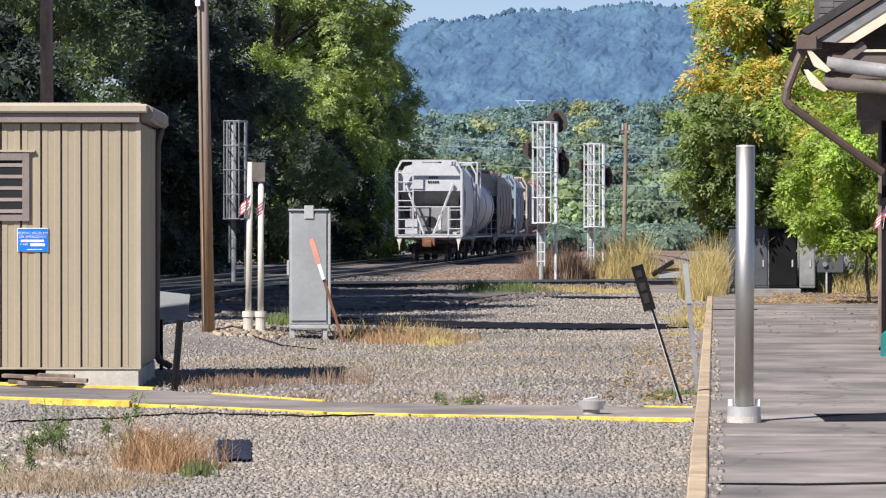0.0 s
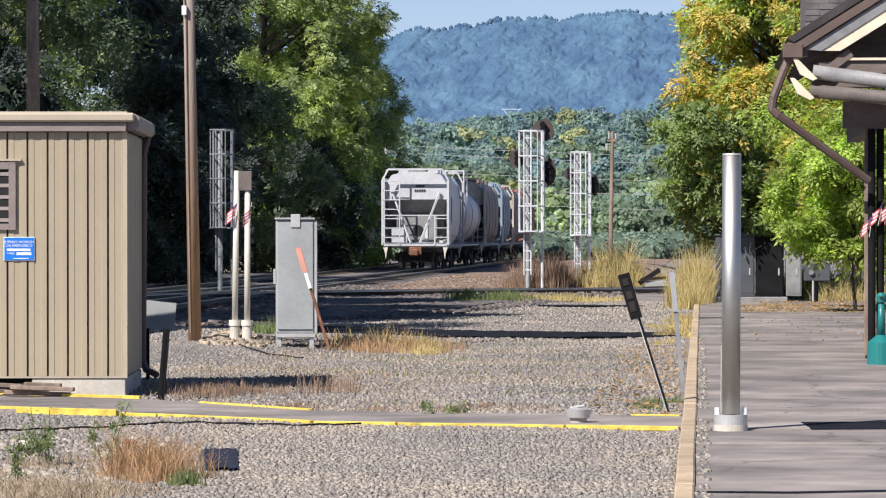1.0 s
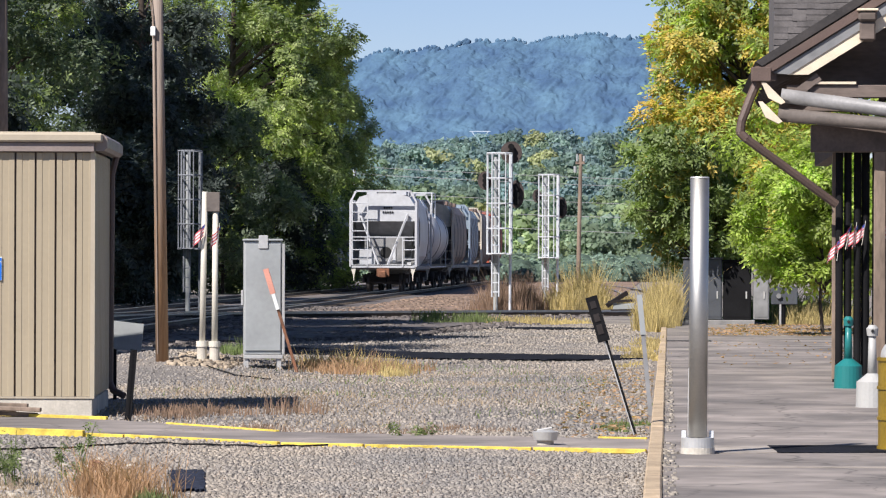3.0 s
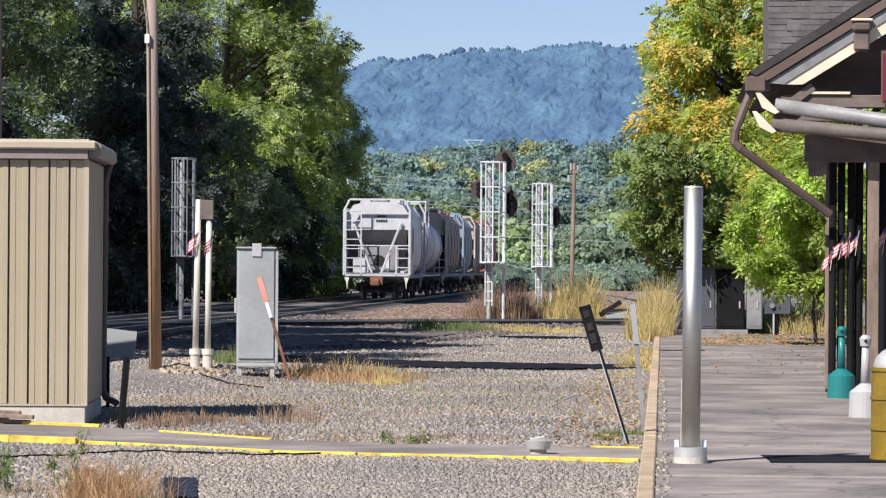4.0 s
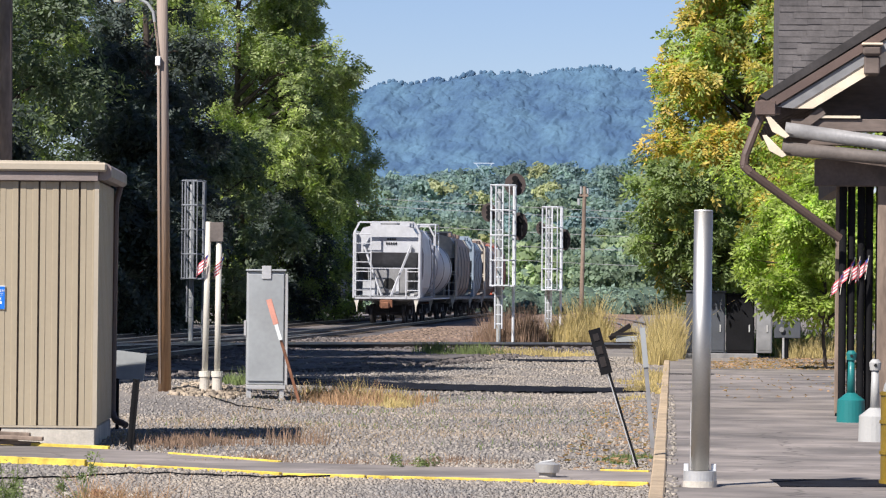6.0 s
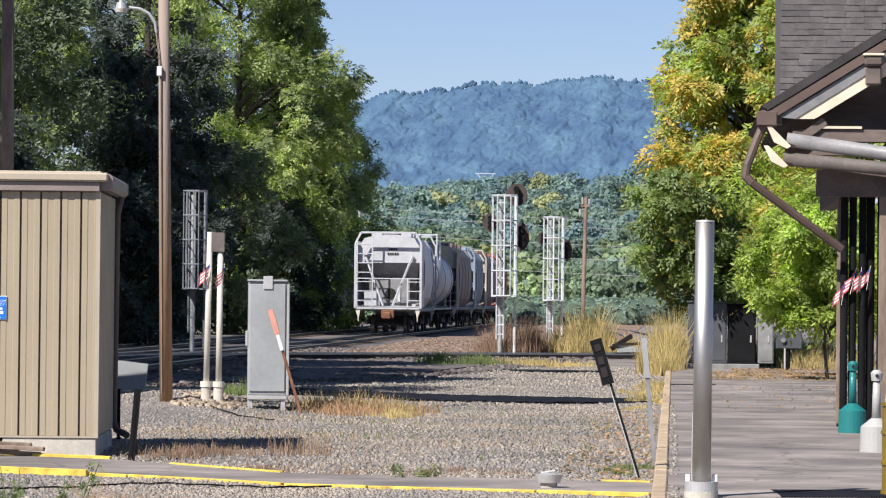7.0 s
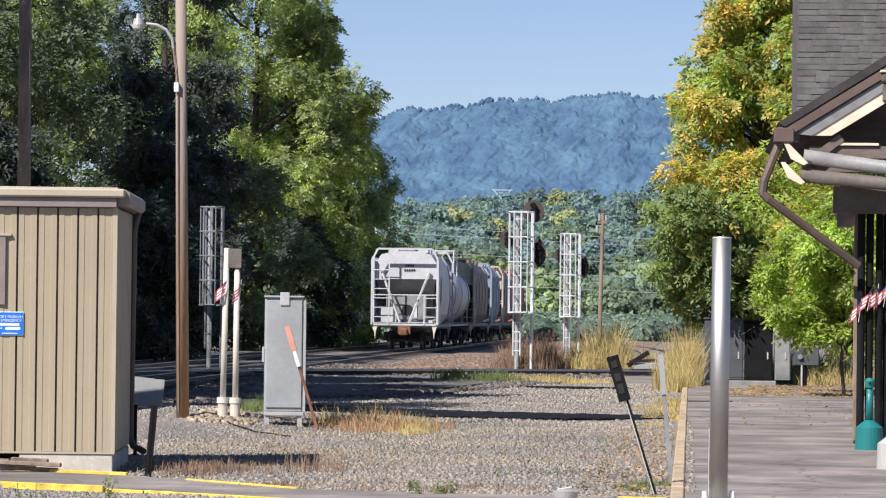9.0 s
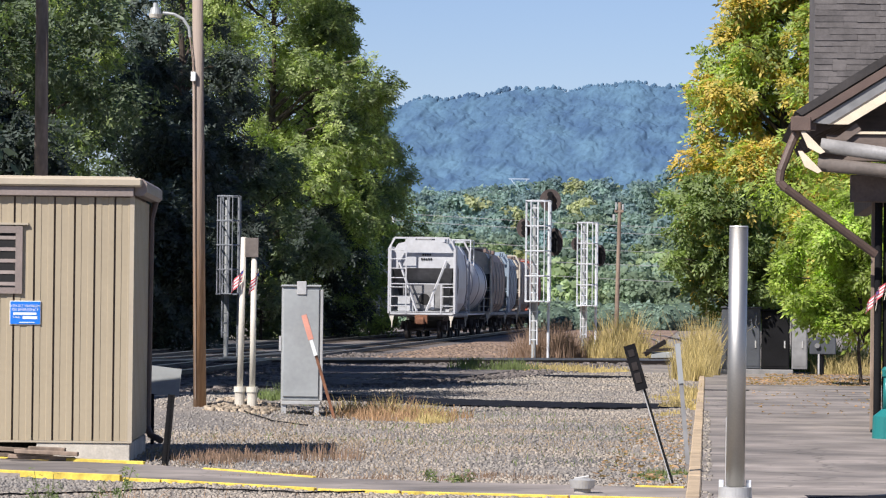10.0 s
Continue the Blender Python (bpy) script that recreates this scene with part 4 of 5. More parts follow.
def hopper_car(loc, length, body, label, group, end=None, full=True, panels=5):
    """A covered hopper: rounded sides, sloping ends, end cages, ladders and a roof walk."""
    end = end or body
    c = thing("covered_hopper_car", label, "freight car", loc, 0, group)
    out = [(-1.18, 1.25), (-1.46, 1.7), (-1.56, 2.4), (-1.56, 3.3), (-1.42, 4.1), (-1.12, 4.52), (-0.5, 4.68), (0.5, 4.68), (1.12, 4.52), (1.42, 4.1), (1.56, 3.3), (1.56, 2.4), (1.46, 1.7), (1.18, 1.25)]
    part("hull", prism(B(), out, 2.15, length - 2.15), body, c)
    up = [(-1.44, 3.35), (-1.46, 4.05), (-1.18, 4.50), (-0.55, 4.66), (0.55, 4.66), (1.18, 4.50), (1.46, 4.05), (1.44, 3.35)]
    for a, b in ((0.62, 2.2), (length - 2.2, length - 0.62)):
        part("end_bulkhead", prism(B(), up, a, b), end, c)
    for y0, y1 in ((0.7, 2.3), (length - 0.7, length - 2.3)):
        s = B()
        v = [s.verts.new(p) for p in ((-1.42, y0, 3.36), (1.42, y0, 3.36), (1.1, y1, 1.5), (-1.1, y1, 1.5), (-1.42, y1, 3.36), (1.42, y1, 3.36))]
        for q in ((0, 1, 2, 3), (0, 3, 4), (1, 5, 2), (0, 4, 5, 1), (3, 2, 5, 4)):
            s.faces.new([v[i] for i in q])
        bmesh.ops.recalc_face_normals(s, faces=s.faces[:])
        part("slope_sheet", s, HOPPER_SHADE, c, "slope sheet, overhang shade put into its dark grey")
    for i in range(panels + 1):
        y = 2.15 + (length - 4.3) * i / panels
        part("side_rib", prism(B(), [(x * 1.02, z) for x, z in out[9:]] + [(1.15, 1.25), (1.4, 3.3)][::1], y - 0.05, y + 0.05), HOPPER_SHADE, c)
    part("side_sill", box(B(), -1.5, 1.5, 0.25, length - 0.25, 1.06, 1.24, 0.02), HOPPER_SHADE, c)
    part("end_side_panel", box(B(), 1.46, 1.54, 0.35, 2.3, 1.24, 4.35, 0.01), body, c)
    part("end_side_panel", box(B(), -1.54, -1.46, 0.35, 2.3, 1.24, 4.35, 0.01), body, c)
    part("roof_walk", box(B(), -0.34, 0.34, 0.75, length - 0.75, 4.78, 4.83), HOPPER_SHADE, c)
    for i in range(4):
        y = 2.5 + (length - 5) * i / 3
        for sx in (-0.7, 0.7):
            part("hatch", box(B(), sx - 0.25, sx + 0.25, y - 0.5, y + 0.5, 4.58, 4.80, 0.03), body, c)
    for s, y in ((-1, 0.0), (1, length)):
        if s == 1 and not full:
            continue
        e = B()
        q = 0.05
        for a, b in (((-1.55, 1.2), (-1.55, 4.25)), ((-1.55, 4.25), (-1.28, 4.76)), ((-1.28, 4.76), (1.28, 4.76)), ((1.28, 4.76), (1.55, 4.25)), ((1.55, 4.25), (1.55, 1.2))):
            bar(e, (a[0], y, a[1]), (b[0], y, b[1]), 0.085, 0.085)
        part("end_frame", e, end, c)
        part("end_sill", box(B(), -1.5, 1.5, min(y, y - s * 0.25), max(y, y - s * 0.25), 1.14, 1.30, 0.02), end, c)
        ld = B()
        for xa, xb, za, zb in ((-1.53, -0.74, 1.2, 4.72), (0.92, 1.53, 1.2, 2.62)):
            bar(ld, (xb if xa < 0 else xa, y, za), (xb if xa < 0 else xa, y, zb), 0.06, 0.06)
            z = za + 0.36
            while z < zb - 0.1:
                rod(ld, (xa, y, z), (xb, y, z), 0.024, None, 6)
                z += 0.44
        bar(ld, (-1.53, y, 2.60), (1.53, y, 2.60), 0.05, 0.05)
        part("ladder", ld, end, c)
        for sx in (-1, 1):
            part("brace", bar(B(), (sx * 1.12, y - s * 0.5, 3.7), (sx * 0.22, y - s * 0.08, 1.32), 0.11, 0.08), end, c)
        part("end_platform", box(B(), -1.45, 1.45, min(y, y - s * 0.75), max(y, y - s * 0.75), 1.25, 1.29), end, c)
        # darker grey here paints in the shade of the recess
        part("centre_panel", box(B(), -0.95, 0.95, min(y - s * 0.95, y - s * 1.1), max(y - s * 0.95, y - s * 1.1), 1.3, 2.62), HOPPER_SHADE, c)
        part("brake_cover", box(B(), -1.14, -0.40, min(y - s * 0.3, y - s * 0.42), max(y - s * 0.3, y - s * 0.42), 1.31, 2.05, 0.02), HOPPER if full else end, c)
        part("opening", rod(B(), (0.06, y - s * 0.93, 1.88), (0.06, y - s * 0.96, 1.88), 0.265, 0.265, 24), INNER_SHADE, c)
        part("bracket", box(B(), 0.38, 0.52, min(y - s * 0.9, y - s * 0.93), max(y - s * 0.9, y - s * 0.93), 1.4, 2.15), end, c)
        for sx in (-1, 1):
            tri = B()
            prism(tri, [(sx * 1.28, 1.16), (sx * 1.54, 1.16), (sx * 1.42, 0.80), (sx * 1.40, 0.55), (sx * 1.38, 0.55), (sx * 1.36, 0.80)], min(y - s * 0.05, y - s * 0.12), max(y - s * 0.05, y - s * 0.12))
            part("step", tri, OFFWHITE, c)
        part("vent_box", box(B(), -0.30, 0.42, min(y - s * 0.75, y - s * 1.5), max(y - s * 0.75, y - s * 1.5), 4.66, 4.82, 0.02), HOPPER_SHADE, c)
        for count, x0, z in ((4, -0.02, 3.93), (5, -0.08, 3.72)):
            for i in range(count if full else 0):
                part("marking_bar", box(B(), x0 + i * 0.11, x0 + 0.07 + i * 0.11, y - s * 0.595 - 0.01, y - s * 0.595 + 0.01, z, z + 0.10), BLACK, c)
        coupler(c, y, s)
    bogie(c, 1.9)
    bogie(c, length - 1.9)
    for i in range(3):
        y = 3.4 + (length - 6.8) * i / 2
        chute = B()
        prism(chute, [(-1.1, 1.24), (1.1, 1.24), (0.35, 0.5), (-0.35, 0.5)], y - 0.6, y + 0.6)
        part("chute", chute, HOPPER_SHADE, c)
    return c

def tank_car(loc, length, body, label, group):
    c = thing("tank_car", label, "freight car", loc, 0, group)
    t = rod(B(), (0, 0.9, 2.72), (0, length - 0.9, 2.72), 1.48, 1.48, 36)
    for y, s in ((0.9, -1), (length - 0.9, 1)):
        bmesh.ops.create_uvsphere(t, u_segments=24, v_segments=12, radius=1.0, matrix=Matrix.Translation((0, y, 2.72)) @ Matrix.Diagonal((1.48, 0.5, 1.48, 1)))
    part("tank", t, body, c, smooth=True)
    part("underframe", box(B(), -0.35, 0.35, 0.2, length - 0.2, 0.95, 1.3), BOGIE, c)
    for y in (2.2, length / 2, length - 2.2):
        b = rod(B(), (0, y - 0.07, 2.72), (0, y + 0.07, 2.72), 1.505, 1.505, 36)
        part("band", b, HOPPER_SHADE, c)
    part("dome", rod(B(), (0, length / 2, 4.1), (0, length / 2, 4.5), 0.5, 0.48, 16), body, c)
    rl = B()
    for x in (-1.1, 1.1):
        for y in (length / 2 - 1.3, length / 2 + 1.3):
            rod(rl, (x, y, 3.6), (x, y, 5.0), 0.035, None, 6)
        for z in (4.55, 5.0):
            rod(rl, (x, length / 2 - 1.3, z), (x, length / 2 + 1.3, z), 0.03, None, 6)
    for y in (length / 2 - 1.3, length / 2 + 1.3):
        rod(rl, (-1.1, y, 5.0), (1.1, y, 5.0), 0.03, None, 6)
    part("dome_railing", rl, ALU, c)
    sd = B()
    for x in (-1.3, 1.3):
        pipe(sd, [(x, 0.3, 1.15), (x, length - 0.3, 1.15)], 0.04, 6)
        for y in (0.5, length - 0.5):
            rod(sd, (x, y, 1.1), (x, y, 2.3), 0.03, None, 6)
    part("side_rail", sd, HOPPER, c)
    for y, s in ((0.2, -1), (length - 0.2, 1)):
        coupler(c, y, s)
    bogie(c, 1.9)
    bogie(c, length - 1.9)
    return c
Y0 = 172.0
G = "freight cars of the departing train"
hopper_car((TX, Y0, RZ), 10.6, HOPPER, "pale grey covered hopper car at the tail of a freight train", G, None, True, 1)
tank_car((TX, Y0 + 11.9, RZ), 15.5, HOPPER, "pale grey tank car with a railed dome", G)
hopper_car((TX, Y0 + 28.8, RZ), 16.0, CAR_BROWN, "brown ribbed hopper car with a cream end", G, CAR_CREAM, False, 4)
hopper_car((TX, Y0 + 46.2, RZ), 12.0, CAR_BLUE, "blue grey covered hopper car in mid train", G, CAR_BLUE, False, 4)
hopper_car((TX, Y0 + 59.6, RZ), 15.0, CAR_BROWN, "brown hopper car with cream end far along the train", G, CAR_CREAM, False, 4)
hopper_car((TX, Y0 + 76.0, RZ), 15.0, CAR_RED, "reddish brown hopper car far along the train", G, CAR_BROWN, False, 4)
G2 = "freight cars standing on the second track"
hopper_car((-18.6, 214, RZ), 13.5, CAR_STREAK, "white hopper car with grey weather streaks", G2, CAR_STREAK, False, 5).matrix_basis = pose(-18.6, 214, RZ, 0, 0, 38)
hopper_car((-28, 226, RZ), 13.5, CAR_CREAM, "cream hopper car with rusty streaks", G2, CAR_CREAM, False, 5).matrix_basis = pose(-22.9, 206.5, RZ, 0, 0, 62)

# ---- station building and canopy ----
def place(ob, *a):
    ob.matrix_basis = pose(*a)
    return ob
station = thing("station_building", "old station with a brown timber canopy and slate roof", "station", (0, 0, 0))
GY = 52.0
# gable verge facing the platform end
roofb = B()
prism(roofb, [(1.20, 4.62), (1.30, 4.56), (5.6, 7.25), (5.6, 7.36), (5.5, 7.36)], GY - 0.15, GY + 9)
roof = part("roof", roofb, ROOFING, station, "dark tarred roof edge")
part("verge_board", prism(B(), [(1.31, 4.535), (1.42, 4.47), (5.6, 7.08), (5.6, 7.22)], GY - 0.20, GY - 0.14), BROWN_METAL, station, "brown verge board")
part("verge_lining", prism(B(), [(1.45, 4.46), (1.68, 4.44), (5.6, 6.92), (5.6, 7.07)], GY - 0.16, GY - 0.10), HOPPER_SHADE, station, "grey verge lining")
part("bargeboard", prism(B(), [(1.66, 4.44), (1.95, 4.44), (2.05, 4.50), (5.6, 6.70), (5.6, 6.91)], GY - 0.14, GY - 0.06), CREAM, station, "sunlit cream bargeboard")
part("gable_wall", prism(B(), [(1.75, 4.15), (5.6, 4.15), (5.6, 6.85), (2.1, 4.62)], GY + 0.60, GY + 0.68), BEAM, station)
part("tie_beam", box(B(), 1.65, 5.6, GY - 0.02, GY + 0.2, 4.12, 4.30, 0.01), BEAM, station)
part("lower_beam", box(B(), 1.55, 5.6, GY + 0.05, GY + 0.25, 3.93, 4.06, 0.01), BEAM, station)
part("end_block", box(B(), 1.20, 1.50, GY - 0.12, GY + 0.1, 4.36, 4.56, 0.01), BROWN_METAL, station)
bk = B()
box(bk, 2.66, 2.88, GY - 0.25, GY + 0.3, 4.92, 5.18, 0.02)
box(bk, 2.64, 2.90, GY - 0.30, GY - 0.02, 5.18, 5.32, 0.03)
part("purlin_end", bk, BEAM, station)
part("purlin_cap", box(B(), 2.62, 2.92, GY - 0.32, GY - 0.02, 5.325, 5.36, 0.01), CREAM, station, "weathered cream purlin cap")
part("bracket", bar(B(), (1.62, GY, 4.05), (2.1, GY, 4.42), 0.14, 0.12), BEAM, station)
for i in range(5):
    x = 2.25 + 0.62 * i
    part("knee_brace", bar(B(), (x, GY + 0.3, 3.95), (x + 0.32, GY + 0.3, 4.3), 0.06, 0.09), BEAM, station)
part("cornice_light", box(B(), 2.0, 2.62, GY - 0.06, GY - 0.02, 4.31, 4.345), CREAM, station)
for i in range(7):
    part("rafter", bar(B(), (1.4, GY + 0.9 + i * 1.1, 4.35), (4.5, GY + 0.9 + i * 1.1, 5.9), 0.10, 0.14), BROWN_WOOD, station)
for (xa, za), (xb, zb), r, nm in (((1.36, 4.20), (6.0, 3.62), 0.10, "upper_gutter"), ((1.32, 3.93), (6.0, 3.56), 0.095, "lower_gutter")):
    part(nm, rod(B(), (xa + 0.20, GY - 0.3, za - 0.06), (xb, GY - 0.3, zb - 0.08), r, r, 18), GUTTER if nm[0] == "u" else GUTTER_BROWN, station, smooth=True)
    e = B()
    prism(e, [(xa - 0.08, za + 0.12), (xa - 0.02, za + 0.12), (xa + 0.26, za - 0.16), (xa + 0.20, za - 0.19), (xa + 0.02, za - 0.10)], GY - 0.42, GY - 0.30)
    # sunlight on the cut faces is painted by using cream
    part("gutter_end", e, CREAM, station, "cut gutter end, sunlit brightness put into cream")
part("downspout", pipe(B(), [(1.27, GY - 0.3, 4.42), (1.15, GY - 0.3, 4.15), (1.01, GY - 0.3, 3.78), (0.99, GY - 0.3, 3.62), (1.08, GY - 0.3, 3.53), (2.36, GY + 0.2, 2.62)], 0.062, 8), BROWN_METAL, station, "brown bent downspout")
part("drop_box", box(B(), 1.14, 1.42, GY - 0.45, GY - 0.2, 4.33, 4.53, 0.01), BROWN_METAL, station)
part("end_beam", box(B(), 2.0, 5.6, GY + 0.1, GY + 0.4, 3.36, 3.74, 0.01), BROWN_WOOD, station)
part("plate_beam", box(B(), 2.40, 2.62, GY + 0.45, GY + 9, 3.38, 3.62), BROWN_WOOD, station)
part("building_wall", box(B(), 5.7, 8.5, GY + 0.4, GY + 9, 0.1, 6.8), BROWN_WOOD, station)

# shingled upper wall behind the gable
part("upper_wall", box(B(), 1.53, 6.0, GY + 0.72, GY + 5, 4.75, 8.4), SHINGLE, station)
wid = (0.2, 0.26, 0.32, 0.4)
sh = [mesh_of("shingle", box(B(), 0.0012, w - 0.0012, -0.020, 0.0, 0, 0.098), SHINGLE) for w in wid]
rs = random.Random(9)
for row in range(42):
    z = 4.64 + row * 0.087
    x = 1.50 - rs.uniform(0, 0.02)
    end = min(3.6, 1.9 + max(0.3, (z - 4.5) * 1.62))
    while x < end:
        k = rs.randrange(4)
        s = new("shingle", sh[k])
        s.parent = station
        s.matrix_basis = pose(x, GY + 0.71 + rs.uniform(-0.004, 0.004), z + rs.uniform(-0.005, 0.005), -5, 0, rs.uniform(-0.3, 0.3))
        x += wid[k]
wall_sign = thing("station_sign", "maroon station board hung under the gable", "sign", (0, 0, 0))
part("board", box(B(), 3.05, 5.2, GY - 0.14, GY - 0.10, 4.17, 4.92), BROWN_METAL, wall_sign)
part("field", box(B(), 3.07, 5.16, GY - 0.16, GY - 0.142, 4.21, 4.88), MAROON, wall_sign)

# posts
for i, (x, y, r, m, w) in enumerate(((2.44, 53.0, 0.055, BLACK, 0), (2.60, 53.8, 0.055, BLACK, 0), (2.76, 54.2, 0.055, BLACK, 0), (2.92, 55.0, 0.06, BLACK, 0), (3.03, 54.2, 0.055, BLACK, 0), (3.24, 54.4, 0.06, BLACK, 0), (3.52, 55.0, 0.07, BLACK, 0))):
    x, y = x * (52.5 + 0.07 * i) / y, 52.5 + 0.07 * i
    p = thing("canopy_post", "slim black steel canopy post on the platform", "post", (x, y, 0.10), group="canopy posts")
    part("shaft", rod(B(), (0, 0, 0), (0, 0, 3.3), r, r, 14), m, p)
    part("foot", rod(B(), (0, 0, 0), (0, 0, 0.04), r * 1.7, r * 1.7, 14), m, p)
for x, y, s in ((2.345, 52.6, 0.028), (2.97, 52.2, 0.08)):
    p = thing("timber_post", "square brown timber canopy post", "post", (x, y, 0.10), group="timber canopy posts")
    part("shaft", box(B(), -s, s, -s, s, 0, 3.3, 0.008), OLDWOOD, p)
for x, y, z, ln, sz, turn in ((2.40, 52.9, 1.86, 0.16, 0.72, 5), (2.56, 53.7, 2.02, 0.28, 0.8, 20), (2.72, 54.1, 2.06, 0.10, 0.74, 40), (2.86, 54.9, 2.08, 0.18, 0.74, -10), (3.22, 54.3, 2.10, 0.2, 0.95, 12)):
    small_flag((x * 52.42 / y, 52.42, z), ln, "flags on the canopy posts", sz, turn)

def ash_bin(loc, material, label):
    a = thing("ash_receptacle", label, "ash bin", loc)
    base = B()
    rod(base, (0, 0, 0.0), (0, 0, 0.30), 0.195, 0.185, 24)
    rod(base, (0, 0, 0.30), (0, 0, 0.40), 0.185, 0.06, 24)
    part("base", base, material, a, smooth=False)
    part("neck", rod(B(), (0, 0, 0.38), (0, 0, 0.86), 0.058, 0.042, 16), material, a, smooth=True)
    hd = B()
    rod(hd, (0, 0, 0.84), (0, 0, 0.93), 0.062, 0.072, 16)
    rod(hd, (0, 0, 0.93), (0, 0, 0.97), 0.072, 0.04, 16)
    h = part("head", hd, material, a)
    part("slot", rod(B(), (0.0, -0.075, 0.90), (0.0, -0.06, 0.90), 0.02, 0.02, 10), INNER_SHADE, h)
    return a
ash_bin((2.43, 50.0, 0.10), GREEN_PL, "dark green plastic ash receptacle with a slim neck")
ash_bin((2.40, 43.6, 0.10), GREY_PL, "pale grey plastic ash receptacle with a slim neck")
drum = thing("litter_drum", "yellow steel drum litter bin with a grey domed lid", "litter bin", (2.21, 33.9, 0.10))
part("barrel", rod(B(), (0, 0, 0), (0, 0, 0.85), 0.29, 0.29, 32), YEL_DRUM, drum, smooth=False)
for z in (0.02, 0.29, 0.57, 0.83):
    part("hoop", rod(B(), (0, 0, z - 0.014), (0, 0, z + 0.014), 0.302, 0.302, 32), YEL_DRUM, drum)
lid = B()
bmesh.ops.create_uvsphere(lid, u_segments=24, v_segments=12, radius=0.27, matrix=Matrix.Translation((0, 0, 0.86)) @ Matrix.Diagonal((1, 1, 0.72, 1)))
part("lid", lid, GALV, drum, smooth=True)

# cabinets beyond the platform end
for x0, x1, h, m, label in ((0.40, 1.49, 1.75, SHADED_CASE, "steel relay case in shade-darkened grey on a concrete pad"), (1.52, 2.30, 1.68, BLACK, "black steel relay case on a concrete pad"), (2.36, 2.80, 1.35, HOPPER_SHADE, "small grey equipment case on a pad")):
    c = thing("relay_case", label, "cabinet", (0, 103, 0.08), group="relay cases beyond the platform")
    part("body", box(B(), x0, x1, 0, 0.8, 0.06, h, 0.02), m, c)
    part("roof", box(B(), x0 - 0.03, x1 + 0.03, -0.04, 0.84, h, h + 0.05, 0.01), m, c)
    part("handle", box(B(), x1 - 0.16, x1 - 0.12, -0.03, 0.0, 0.65, 0.85), GALV, c)
    part("door", box(B(), x0 + 0.04, x1 - 0.04, -0.012, 0.0, 0.14, h - 0.06), m, c)
pad = B()
box(pad, 0.2, 2.40, 102.7, 104.2, -0.1, 0.13, 0.02)
setting("pad", pad, GUTTER, "pale concrete pad under the relay cases")
tx = thing("meter_box", "grey meter box on a dark post", "meter box", (3.13, 102, 0.0))
part("post", rod(B(), (0, 0, -0.2), (0, 0, 0.62), 0.10, 0.10, 14), BLACK, tx)
part("conduit", rod(B(), (-0.05, -0.12, 0), (-0.05, -0.12, 0.6), 0.03, 0.03, 8), GALV, tx)
part("case", box(B(), -0.30, 0.42, -0.15, 0.2, 0.58, 1.08, 0.02), SHADED_CASE, tx)
part("meter", rod(B(), (-0.1, -0.22, 0.82), (-0.1, -0.14, 0.82), 0.07, 0.07, 14), HOPPER_SHADE, tx)

# ---- distance: hill, woods ----
def crowns(name, centres, radii, per, leaf, material, label, seed, flat=0.8, rough=0.22):
    """Rounded tree crowns, each a shell of many small leaf clumps round a dark core; one mesh."""
    rng = np.random.default_rng(seed)
    n = len(centres)
    d = rng.normal(size=(n, per, 3))
    d /= np.linalg.norm(d, axis=2, keepdims=True)
    d[..., 2] = np.where(d[..., 2] < -0.3, -d[..., 2], d[..., 2])
    lump = 1 + 0.22 * np.sin(d[..., 0] * 5 + rng.random((n, 1)) * 6) * np.sin(d[..., 2] * 6 + rng.random((n, 1)) * 6)
    c = centres[:, None, :] + d * (radii[:, None, None] * (lump * (0.80 + 0.28 * rng.random((n, per))))[..., None]) * np.array([1, 1, flat])
    u = np.cross(d, rng.normal(size=d.shape))
    u /= np.linalg.norm(u, axis=2, keepdims=True)
    w = np.cross(d, u) + rough * d * rng.normal(size=(n, per, 1))
    s = (leaf * radii[:, None] * (0.6 + 0.8 * rng.random((n, per))))[..., None]
    q = np.stack([c - u * s, c - w * s * 0.8, c + u * s, c + w * s * 0.9 + d * s * 0.4], 2).reshape(-1, 3)
    f = np.arange(len(q)).reshape(-1, 4)
    return tagged(new(name, raw_mesh(name, q, f, material)), label, "woodland", kind="stuff")

def blobs(name, centres, radii, material, label, seed, tall=1.0, fine=2):
    """Rounded lumpy tree crowns, every one a skin of its own, in one mesh."""
    rng = np.random.default_rng(seed)
    bm = B()
    bmesh.ops.create_icosphere(bm, subdivisions=fine, radius=1.0)
    bm.verts.ensure_lookup_table()
    v0 = np.array([list(v.co) for v in bm.verts])
    f0 = np.array([[v.index for v in f.verts] for f in bm.faces])
    bm.free()
    keep = v0[f0].mean(1)[:, 2] > -0.35
    f0 = f0[keep & (v0[f0].mean(1)[:, 1] < 0.35)]
    n = len(centres)
    ph = rng.random((n, 1, 3)) * 20
    d = v0[None] + ph
    lump = 1 + 0.13 * np.sin(d[..., 0] * 4.1) * np.sin(d[..., 1] * 4.7 + d[..., 2]) + 0.10 * np.sin(d[..., 2] * 7.3 + d[..., 0] * 3) + 0.07 * np.sin(d[..., 0] * 13 + d[..., 1] * 9) * np.sin(d[..., 2] * 12) + 0.05 * rng.normal(size=(n, len(v0)))
    v = centres[:, None] + v0[None] * (lump * radii[:, None])[..., None] * np.array([1, 1, tall])
    f = (f0[None] + len(v0) * np.arange(n)[:, None, None]).reshape(-1, 3)
    me = raw_mesh(name, v.reshape(-1, 3), f, material)
    return tagged(new(name, me), label, "woodland", kind="stuff")

